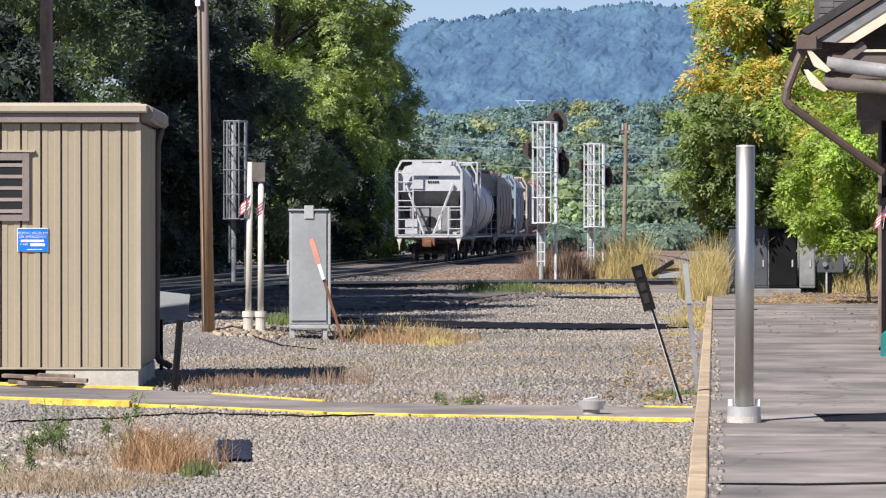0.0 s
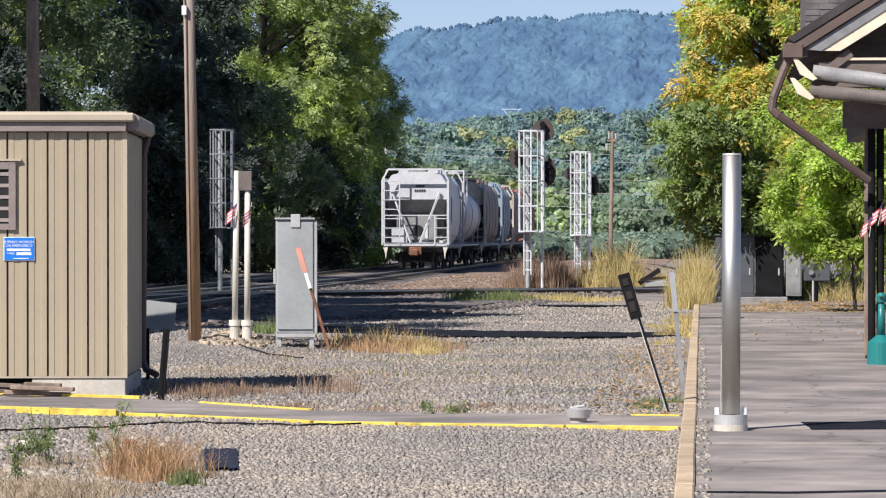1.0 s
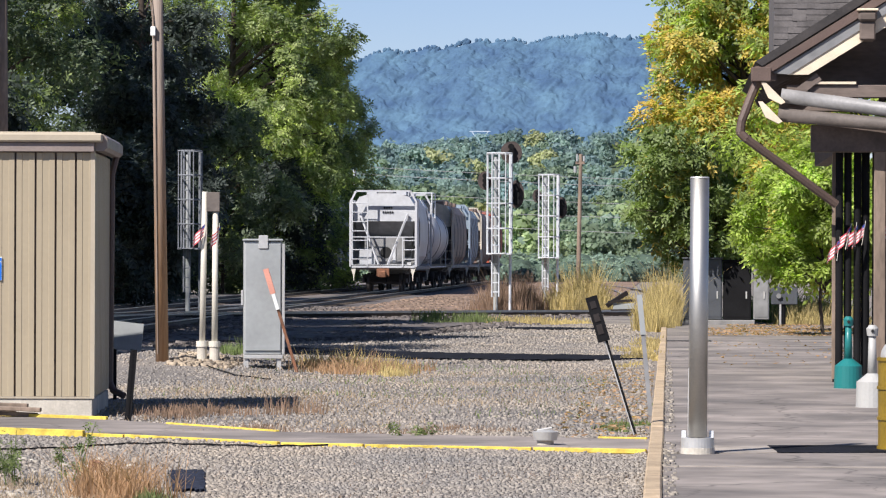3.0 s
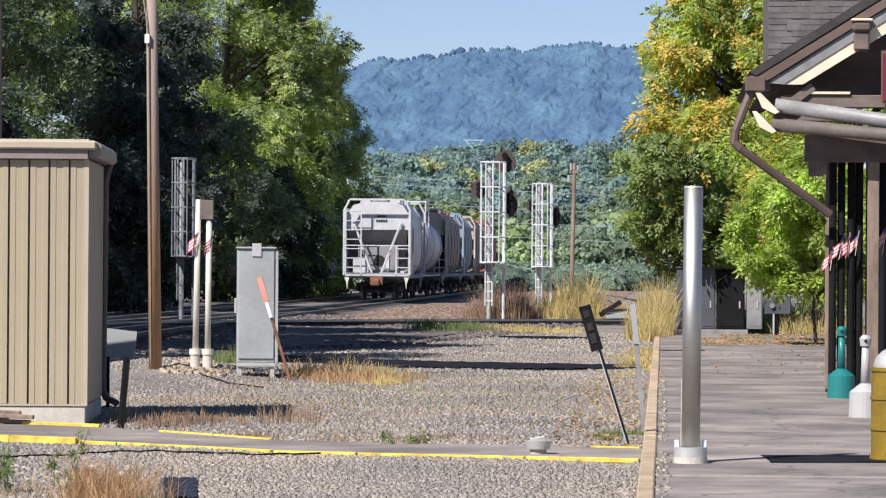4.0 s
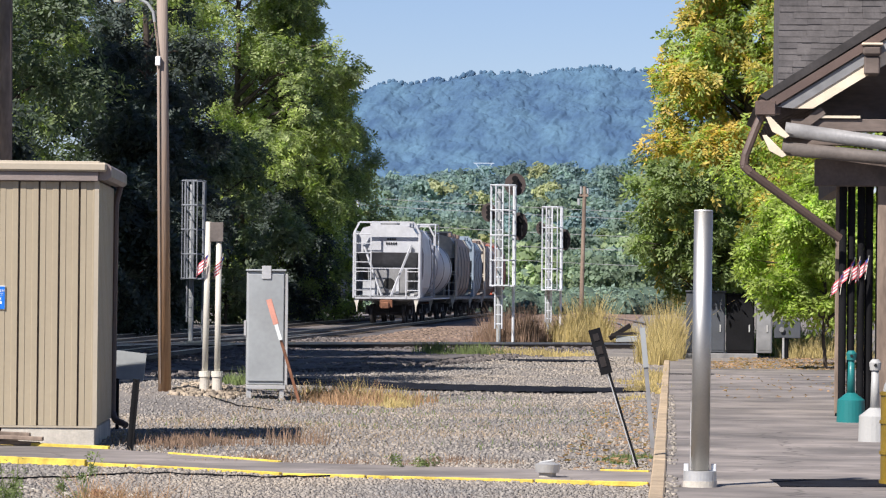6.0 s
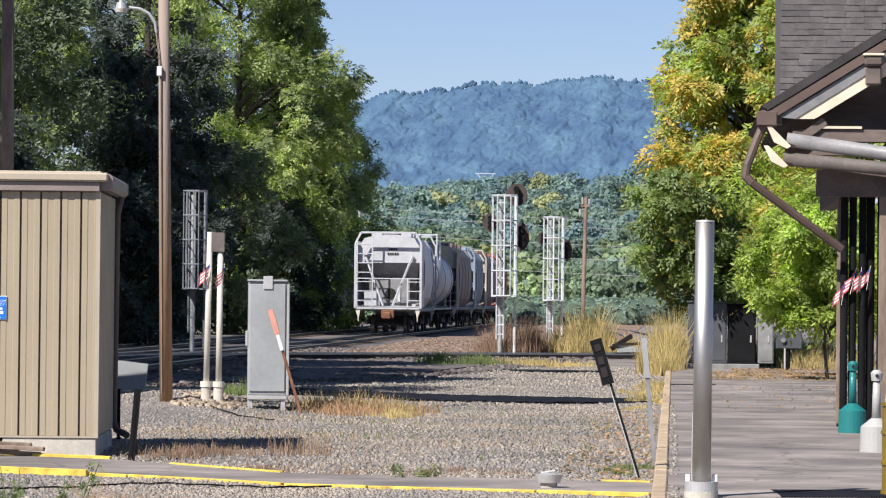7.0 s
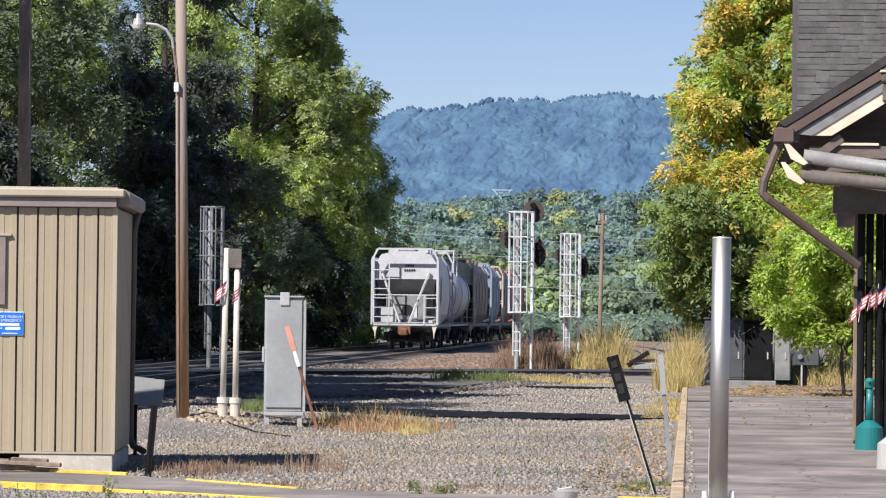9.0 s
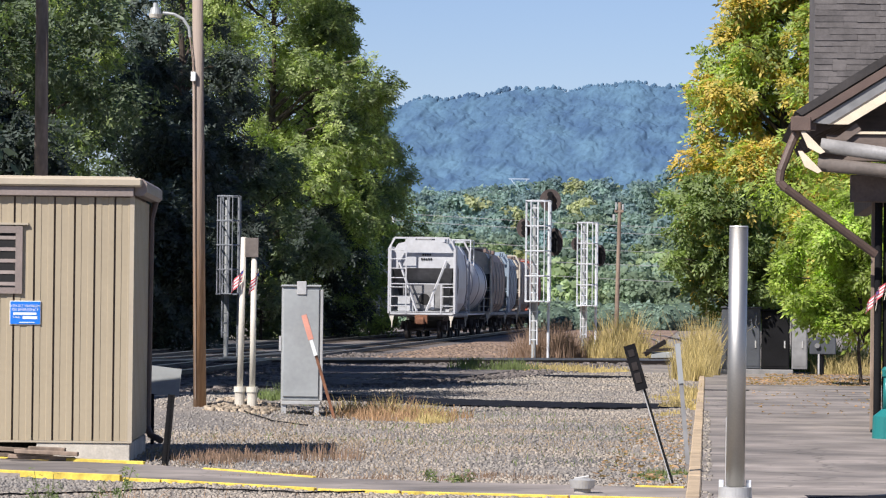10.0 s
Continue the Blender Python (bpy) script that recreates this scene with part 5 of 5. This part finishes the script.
def hill_z(x):
    """The ridge line of the far hill."""
    base = np.interp(x, [-760, -430, -371, -339, -300, -236, -171, -107, -23, 260], [120, 196, 219, 230, 237, 243, 248, 252, 252, 240])
    return base + 10 + 2.5 * np.sin(x * 0.05) + 1.5 * np.sin(x * 0.13)
def domes(gx, gy, cell):
    """Rounded tree tops scattered one to a cell: 1 at the middle of each, 0 between."""
    cx, cy = np.floor(gx / cell), np.floor(gy / cell)
    top = np.zeros(gx.shape)
    for i in (-1, 0, 1):
        for j in (-1, 0, 1):
            h = [np.sin((cx + i) * a + (cy + j) * b) * 43758.5453 for a, b in ((127.1, 311.7), (269.5, 183.3), (419.2, 371.9))]
            h = [v - np.floor(v) for v in h]
            d = np.hypot(gx - (cx + i + h[0]) * cell, gy - (cy + j + h[1]) * cell) / cell
            top = np.maximum(top, (0.5 + 0.5 * h[2]) * np.clip(1 - (d / 0.8) ** 1.7, 0, 1))
    return top
def far_hill():
    rng = np.random.default_rng(5)
    nx, ny = 620, 250
    xs, ts = np.linspace(-600, 140, nx), np.linspace(0.3, 1, ny)
    gx, gt = np.meshgrid(xs, ts)
    gy = 3850 + 350 * gt
    gz = hill_z(gx) * gt ** 0.9 - 12 + 5.0 * np.sin(gx * 0.021 + gt * 7) * np.sin(gx * 0.013 - gt * 11) * np.sin(math.pi * np.clip(gt, 0, 1))
    wx = gx + 5 * np.sin(gy * 0.17 + gx * 0.04) + 2.5 * np.sin(gx * 0.31 - gy * 0.23)
    wy = gy + 5 * np.sin(gx * 0.15 - gy * 0.06) + 2.5 * np.sin(gy * 0.29 + gx * 0.19)
    gz = gz + 4.5 * domes(wx, wy, 15.0) + 2.6 * domes(wx + 40, wy, 7.5) + 1.2 * domes(wx + 90, wy, 4.2) + 0.3 * rng.normal(size=gx.shape)
    v = np.stack([gx, gy, gz], -1).reshape(-1, 3)
    i = (np.arange(ny - 1)[:, None] * nx + np.arange(nx - 1)).ravel()
    f = np.stack([i, i + 1, i + nx + 1, i + nx], 1)
    me = raw_mesh("backdrop_hill", v, f, HAZED_HILL)
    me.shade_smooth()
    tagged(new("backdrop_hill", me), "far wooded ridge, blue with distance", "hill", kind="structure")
    n = 600
    x = rng.uniform(-600, 120, n)
    r = rng.uniform(0.9, 3.0, n)
    c = np.stack([x, np.full(n, 4202.0), hill_z(x) - 9.4 + rng.uniform(0, 1.9, n) ** 2], 1)
    blobs("ridge_trees", c, r, HAZED_HILL, "tree tops along the far ridge", 6, 1.2)
far_hill()

def wood_z(x, y):
    return 41 * step(y, 560, 1620) ** 0.9 + 4 * np.sin(x * 0.03 + y * 0.006) * step(y, 600, 1000)
def mid_woods():
    rng = np.random.default_rng(11)
    xs, ys = np.linspace(-330, 140, 60), np.linspace(520, 1900, 60)
    gx, gy = np.meshgrid(xs, ys)
    v = np.stack([gx, gy, wood_z(gx, gy) - 1.0], -1).reshape(-1, 3)
    i = (np.arange(59)[:, None] * 60 + np.arange(59)).ravel()
    f = np.stack([i, i + 1, i + 61, i + 60], 1)
    tagged(new("ground_rise", raw_mesh("ground_rise", v, f, LEAF_FAR)), "rising ground beneath the woods", "ground", kind="structure")
    n = 760
    y = 560 + 1000 * rng.random(n) ** 1.1
    x = rng.uniform(-0.125, 0.02, n) * y
    r = rng.uniform(2.2, 5.4, n) * (0.75 + y / 2600)
    c = np.stack([x, y, wood_z(x, y) + r * 0.35 + 3.5 * rng.random(n) ** 3], 1)
    kind = rng.choice(4, n, p=(0.42, 0.34, 0.19, 0.05))
    def clumps(pick, per):
        """Many small leaf clumps over the dome of every picked crown."""
        k = np.repeat(np.flatnonzero(pick), per)
        d = rng.normal(size=(len(k), 3))
        d[:, 1] = -np.abs(d[:, 1])
        d /= np.linalg.norm(d, axis=1, keepdims=True)
        d[:, 2] = np.where(d[:, 2] < -0.45, -d[:, 2], d[:, 2])
        cc = c[k] + d * (r[k] * (0.55 + 0.4 * rng.random(len(k))))[:, None] * np.array([1, 1, 1.1])
        return cc, r[k] * rng.uniform(0.16, 0.36, len(k))
    for j in range(4):
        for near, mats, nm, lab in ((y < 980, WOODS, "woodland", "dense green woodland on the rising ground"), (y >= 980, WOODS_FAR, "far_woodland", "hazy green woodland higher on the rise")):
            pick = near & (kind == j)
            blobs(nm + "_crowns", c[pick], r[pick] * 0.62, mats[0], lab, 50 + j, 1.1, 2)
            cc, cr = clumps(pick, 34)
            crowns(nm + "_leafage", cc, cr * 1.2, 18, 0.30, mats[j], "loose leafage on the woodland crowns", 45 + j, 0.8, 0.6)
    m = 300
    y = rng.uniform(262, 420, m)
    x = rng.uniform(-0.12, 0.02, m) * y
    c = np.stack([x, y, np.full(m, 0.4) + (y - 262) * 0.004], 1)
    rad = rng.uniform(0.8, 1.9, m)
    blobs("scrub_shade", c, rad * 0.8, WOODS_CORE, "dark blobs painted as the shade inside the scrub", 13)
    pick = rng.integers(0, 2, m)
    for j in range(2):
        crowns("scrub", c[pick == j], rad[pick == j], 140, 0.10, WOODS[j], "low green scrub before the woods", 60 + j)
mid_woods()
# pylon steel made pale and bluish: haze put into the colour
PYLON = mat("haze_tinted_steel", (0.36, 0.43, 0.52), 0.7, var=0.05)
for x, z in ((-183, 104), (-123, 100)):
    pyl = thing("power_pylon", "pale lattice power pylon on the far slope", "pylon", (x, 3550, 0), group="power pylons")
    p = B()
    for s in (-1, 1):
        bar(p, (s * 9, 0, -1), (s * 2.4, 0, z + 12), 0.75, 0.75)
        bar(p, (s * 2.4, 0, z + 12), (s * 8, 0, z + 20), 0.75, 0.75)
    bar(p, (-10, 0, z + 20), (10, 0, z + 20), 0.8, 0.8)
    bar(p, (-2.4, 0, z + 12), (2.4, 0, z + 12), 0.4, 0.4)
    part("tower", p, PYLON, pyl)

# ---- trees ----
def leaf_cloud(rng, centres, radii, count, size, droop=0.35, leaflets=7):
    """Compound leaves gathered round the given centres: pairs of folded leaflets along drooping stalks."""
    n = max(1, count // leaflets)
    k = rng.choice(len(centres), n, p=radii ** 2 / (radii ** 2).sum())
    d = rng.normal(size=(n, 3))
    d /= np.linalg.norm(d, axis=1, keepdims=True)
    c = centres[k] + d * (radii[k] * rng.random(n) ** 0.45)[:, None] * np.array([1, 1, 0.8])
    nrm = d * 0.6 + rng.normal(size=(n, 3)) * 0.4 + np.array([0, 0, 0.55])
    nrm /= np.linalg.norm(nrm, axis=1, keepdims=True)
    u = d * 0.8 + rng.normal(size=(n, 3)) * 0.6
    u[:, 2] -= droop
    u -= nrm * (u * nrm).sum(1, keepdims=True)
    u /= np.linalg.norm(u, axis=1, keepdims=True)
    w = np.cross(u, nrm)
    s = (size * (0.65 + 0.7 * rng.random(n)))[:, None]
    out = []
    for i in range(leaflets):
        f = (i // 2 + 0.5) / (leaflets / 2)
        side = (1 if i % 2 else -1) if i < leaflets - 1 else 0
        base = c + u * s * (3.2 * f) - np.array([0, 0, 1.0]) * s * (0.9 * f * f)
        axis = u * (0.55 if side else 1.0) + w * side * 0.85 + rng.normal(size=(n, 3)) * 0.15
        axis /= np.linalg.norm(axis, axis=1, keepdims=True)
        cross = np.cross(axis, nrm + rng.normal(size=(n, 3)) * 0.2)
        cross /= np.linalg.norm(cross, axis=1, keepdims=True)
        m = base + axis * s * 0.9
        out.append(np.stack([base, m + cross * s * 0.42 - nrm * s * 0.1, base + axis * s * 2.0, m - cross * s * 0.42 - nrm * s * 0.1], 1))
    q = np.concatenate(out, 0).reshape(-1, 3)
    return q, np.arange(len(q)).reshape(-1, 4)

def tree(loc, height, spread, low, seed, leaf, count, size, label, group="", lumps=60, gold=0.0, lean=(0, 0), fluff=1.0, form=(0.18, 0.80, 0.6)):
    """A tapered trunk, limbs, and a crown of leaf sprays at the limbs' ends."""
    rng = np.random.default_rng(seed)
    t = thing("tree", label, "tree", loc, 0, group)
    tr = B()
    top = Vector((lean[0], lean[1], height * 0.8))
    pts = [Vector((0, 0, -0.4))] + [top * f + Vector((rng.normal() * 0.12, rng.normal() * 0.12, 0)) for f in (0.25, 0.5, 0.75, 1.0)]
    r0 = (0.026 if height > 12 else 0.015) * height ** 0.8
    for i in range(4):
        rod(tr, pts[i], pts[i + 1], r0 * (1 - 0.2 * i), r0 * (1 - 0.2 * (i + 1)), 10)
    part("trunk", tr, BARK, t)
    lim = B()
    cen, rad = [], []
    for i in range(lumps):
        z = low + (height - low) * rng.random() ** 0.9
        f = (z - low) / (height - low)
        prof = math.sin(math.pi * min(1, form[0] + form[1] * f)) ** form[2]
        an = rng.random() * 6.283
        rr = spread * prof * (0.15 + 0.85 * rng.random() ** 0.6)
        c = Vector((math.cos(an) * rr + lean[0] * f, math.sin(an) * rr + lean[1] * f, z))
        cen.append(c)
        rad.append(spread * (0.10 + 0.22 * rng.random() ** 2) * fluff)
        base = top * min(1, max(0.15, (z - rr * 0.45) / (height * 0.8)))
        if i % 4 == 0:
            mid = base.lerp(c, 0.55) + Vector((0, 0, 0.15 * rr))
            rod(lim, base, mid, 0.009 * height ** 0.7, 0.006 * height ** 0.7, 6)
            rod(lim, mid, c, 0.006 * height ** 0.7, 0.003 * height ** 0.7, 5)
    part("branch_work", lim, BARK, t)["kind"] = "stuff"
    cen, rad = np.array([list(c) for c in cen]), np.array(rad)
    n_gold = int(count * gold)
    q, f = leaf_cloud(rng, cen, rad, count - n_gold, size)
    o = new("crown", raw_mesh("crown", q, f, leaf))
    o.parent = t
    if n_gold:
        pick = rng.random(len(cen)) < 0.45
        q, f = leaf_cloud(rng, cen[pick], rad[pick], n_gold, size)
        o = new("crown", raw_mesh("crown", q, f, LEAF_GOLD))
        o.parent = t
        tagged(o, "orange and yellow turning leaves")
    return t
GL = "trees along the tracks"
# x, y, height, spread, lowest leaves, leaf, leaf count
LEFT = [
    (-22.4, 188, 23.5, 6.3, 0.6, LEAF_MID, 105000), (-20.1, 190, 17.5, 4.1, 1.6, LEAF_MID, 70000), (-19.5, 197, 14.2, 3.9, 0.3, LEAF_MID, 56000),
    (-24.6, 171, 24, 3.3, 0.4, LEAF_SHADED, 64000), (-24.6, 133, 19, 3.4, 5.5, LEAF_MID, 46000),
    (-28.0, 202, 25, 6.5, 0.5, LEAF_SHADED, 32000), (-31.0, 206, 25, 7.0, 0.4, LEAF_SHADED, 26000), (-27.5, 142, 21, 5.6, 0.4, LEAF_DARK, 60000),
    (-23.6, 122, 17, 4.2, 0.4, LEAF_DARK, 44000), (-33, 152, 21, 6, 0.5, LEAF_DARK, 14000), (-22.4, 150, 12, 4.0, 0.3, LEAF_SHADED, 42000),
    (-20.4, 141, 8.5, 3.2, 0.2, LEAF_SHADED, 34000), (-21.6, 177, 9, 3.6, 0.3, LEAF_DARK, 38000), (-19.4, 128, 5.5, 2.6, 0.2, LEAF_SHADED, 26000),
    (-22.0, 112, 8, 3.0, 0.2, LEAF_SHADED, 26000), (-19.8, 186, 6.5, 2.6, 0.2, LEAF_SHADED, 20000), (-25.5, 105, 10, 4.0, 0.2, LEAF_SHADED, 18000),
    # from here on mostly out of view, added to shade tracks and ballast
    (-27.0, 97, 20, 5.5, 0.6, LEAF_DARK, 18000), (-22.0, 85, 19, 5.5, 0.6, LEAF_DARK, 11000), (-19.5, 73, 17, 5.0, 0.6, LEAF_DARK, 11000),
    (-23.6, 93, 21, 4.6, 0.6, LEAF_DARK, 40000), (-20.9, 86, 22, 4.3, 3.5, LEAF_DARK, 36000), (-19.7, 77, 21, 4.2, 3.5, LEAF_DARK, 36000),
    (-16.8, 62, 18, 4.0, 4.0, LEAF_DARK, 10000), (-18.3, 70, 20, 4.2, 4.0, LEAF_DARK, 30000)]
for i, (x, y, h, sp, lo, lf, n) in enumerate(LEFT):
    # sunlit and shaded trees are told apart by leaf colour as well
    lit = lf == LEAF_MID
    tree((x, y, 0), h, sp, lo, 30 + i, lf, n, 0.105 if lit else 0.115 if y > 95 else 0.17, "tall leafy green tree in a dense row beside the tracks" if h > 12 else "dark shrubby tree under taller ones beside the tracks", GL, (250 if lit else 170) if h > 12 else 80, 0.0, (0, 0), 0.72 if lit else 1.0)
tree((2.2, 106.5, 0), 13.6, 3.0, 2.5, 60, LEAF_GREEN, 170000, 0.080, "green and gold autumn tree at the platform end", "trees by the platform", 420, 0.5, (0, 0), 0.72, (0.3, 0.68, 1.2))
tree((1.5, 105.2, 0), 5.4, 2.0, 1.75, 63, LEAF_OLIVE, 34000, 0.075, "darker green tree under the autumn tree", "trees by the platform", 130, 0.06, (-1.5, -2.6), 0.85)
tree((4.6, 90, 0), 9.5, 2.9, 1.5, 61, LEAF_LIME, 48000, 0.08, "green autumn tree overhanging the platform end", "trees by the platform", 200, 0.22, (0, 0), 0.95)
tree((3.55, 84, 0), 4.4, 2.0, 1.5, 62, LEAF_LIME, 76000, 0.062, "small bright green tree with several thin stems", "trees by the platform", 130, 0.0, (0, 0), 0.8)

# ---- grasses and weeds ----
def tuft(name, loc, rx, ry, height, count, material, label, seed, width=0.012, lean=0.25, group=""):
    """Upright blades over an oval patch."""
    rng = np.random.default_rng(seed)
    m = max(5, count // 45)
    an, rr = rng.random(m) * 6.283, np.sqrt(rng.random(m)) * (0.6 + 0.6 * rng.random(m))
    k = rng.integers(0, m, count)
    sp = 0.16 * min(rx, ry) + 0.03
    x, y = loc[0] + (np.cos(an) * rr * rx)[k] + rng.normal(size=count) * sp, loc[1] + (np.sin(an) * rr * ry)[k] + rng.normal(size=count) * sp
    h = height * (0.35 + 0.75 * rng.random(m) ** 1.5)[k] * (0.35 + 0.75 * rng.random(count))
    z = np.full(count, 0.0) + ground_z(x, y)
    dx, dy = rng.normal(size=count) * lean * h, rng.normal(size=count) * lean * h
    wv = width * (0.6 + 0.8 * rng.random(count))
    p = lambda f, s: np.stack([x + dx * f ** 1.7 + wv * s * (1 - f * 0.75), y + dy * f ** 1.7, z + h * f], 1)
    q = np.stack([p(0.0, -1), p(0.0, 1), p(0.55, 1), p(0.55, -1), p(0.55, -1), p(0.55, 1), p(1.0, 0.6), p(1.0, -0.6)], 1).reshape(-1, 3)
    f = np.arange(len(q)).reshape(-1, 4)
    return tagged(new(name, raw_mesh(name, q, f, material)), label, "grass", group, kind="stuff")
tuft("tall_dry_grass", (-3.0, 120, 0), 1.0, 2.2, 1.55, 2600, STRAW, "tall golden dry grass behind the spur track", 70, 0.011)
tuft("tall_dry_grass", (-1.5, 124, 0), 0.5, 3.0, 0.7, 350, STRAW, "dry grass beside the switch", 71, 0.02)
tuft("tall_dry_grass", (-0.40, 95, 0), 0.36, 4, 1.0, 1700, STRAW, "tall golden dry grass beside the platform end", 72, 0.009)
tuft("tall_dry_grass", (-0.12, 102.5, 0), 0.38, 4, 1.7, 1700, STRAW, "tall golden dry grass beside the platform end", 97, 0.010)
tuft("brown_stalks", (-5.2, 119, 0), 1.15, 1.6, 1.3, 2200, REED, "dry brown weed stalks by the signal mast", 73, 0.010)
tuft("grass_patch", (-4.3, 104, 0), 2.0, 3, 0.22, 1800, STRAW, "short dry yellow grass on the lot", 74, 0.012)
tuft("grass_patch", (-6.0, 103, 0), 1.3, 2.4, 0.36, 1400, WEED, "green weeds at the edge of the ballast", 75, 0.014)
tuft("grass_patch", (-5.2, 60.0, 0), 1.0, 2.2, 0.36, 380, STRAW, "dry grass behind the signal cabinet", 76, 0.007)
tuft("grass_patch", (-5.1, 59.0, 0), 1.1, 2.0, 0.32, 1100, RUSSET, "brown dead grass behind the signal cabinet", 96, 0.007, 0.4)
tuft("grass_patch", (-4.4, 58.2, 0), 0.6, 1.6, 0.22, 450, STRAW, "dry grass thinning into the gravel", 77, 0.009)
tuft("grass_patch", (-6.9, 61, 0), 0.4, 1.2, 0.35, 350, WEED, "green weeds at the foot of the cabinet", 78, 0.009)
tuft("grass_patch", (-0.55, 72, 0), 0.35, 14, 0.22, 1300, STRAW, "dry grass along the platform kerb", 79, 0.01)
tuft("grass_patch", (-0.5, 40.5, 0), 0.2, 1.5, 0.10, 300, WEED, "low green weeds along the kerb", 80, 0.008)
tuft("grass_patch", (-5.4, 42.6, 0), 1.1, 1.4, 0.20, 800, REED, "dry brown weeds by the shed", 81, 0.006)
tuft("grass_patch", (-3.6, 38.6, 0), 2.2, 1.0, 0.08, 900, REED, "thin dry stubble behind the footpath", 82, 0.006)
tuft("russet_clump", (-4.15, 27.6, 0), 0.30, 0.55, 0.40, 1500, RUSSET, "russet dry grass clump in the gravel", 83, 0.004, 0.5)
tuft("grass_patch", (-3.86, 27.1, 0), 0.12, 0.3, 0.20, 120, WEED, "green grass blades beside the russet clump", 84, 0.006)
tuft("grass_patch", (-4.75, 25.8, 0), 0.75, 0.9, 0.15, 3200, PALE_REED, "pale dry grass over the near gravel", 85, 0.0035, 0.7)
tuft("grass_patch", (-5.1, 28.5, 0), 0.7, 1.5, 0.14, 700, PALE_REED, "thin dry grass among the stones", 86, 0.005, 0.4)

def weed(loc, height, seed):
    rng = np.random.default_rng(seed)
    w = thing("weed", "tall leafy green weed growing in the gravel", "weed", loc, 0, "weeds in the gravel")
    for s in range(3):
        bx, by = rng.normal(size=2) * 0.05
        tip = Vector((bx * 2.5, by * 2, height * (0.65 + 0.35 * rng.random())))
        part("stem", rod(B(), (bx, by, 0), tip, 0.006, 0.003, 5), WEED, w)
        n = 30
        f = 0.2 + 0.8 * rng.random(n)
        c = np.stack([bx + (tip.x - bx) * f, by + (tip.y - by) * f, tip.z * f], 1)
        q, fc = leaf_cloud(rng, c, np.full(n, 0.05), 140, 0.016, 0.2)
        o = new("leaves", raw_mesh("leaves", q, fc, WEED))
        o.parent = w
for x, y, h, s in ((-4.95, 29.8, 0.50, 90), (-5.25, 29.2, 0.48, 91), (-5.05, 26.9, 0.35, 92), (-2.55, 37.4, 0.17, 93), (-5.6, 30.5, 0.25, 94)):
    weed((x, y, 0), h, s)
tuft("weed_bank", (3.7, 108, 0), 1.6, 3.0, 1.0, 2600, WEED, "rank green weeds beyond the platform end", 98, 0.012, 0.4)
tuft("weed_bank", (4.3, 105, 0), 1.2, 2.5, 0.8, 1600, STRAW, "dry weeds under the platform trees", 99, 0.010, 0.4)
tuft("lot_weeds", (-4.0, 50, 0), 3.4, 11, 0.09, 4500, PALE_REED, "sparse brown weeds over the gravel lot", 100, 0.006, 0.6)
tuft("lot_weeds", (-3.6, 56, 0), 3.4, 12, 0.09, 1200, WEED, "sparse green weeds over the gravel lot", 101, 0.006, 0.6)
tuft("lot_weeds", (-3.0, 31, 0), 2.4, 4, 0.05, 500, REED, "scattered dry stems on the near gravel", 102, 0.004, 0.8)
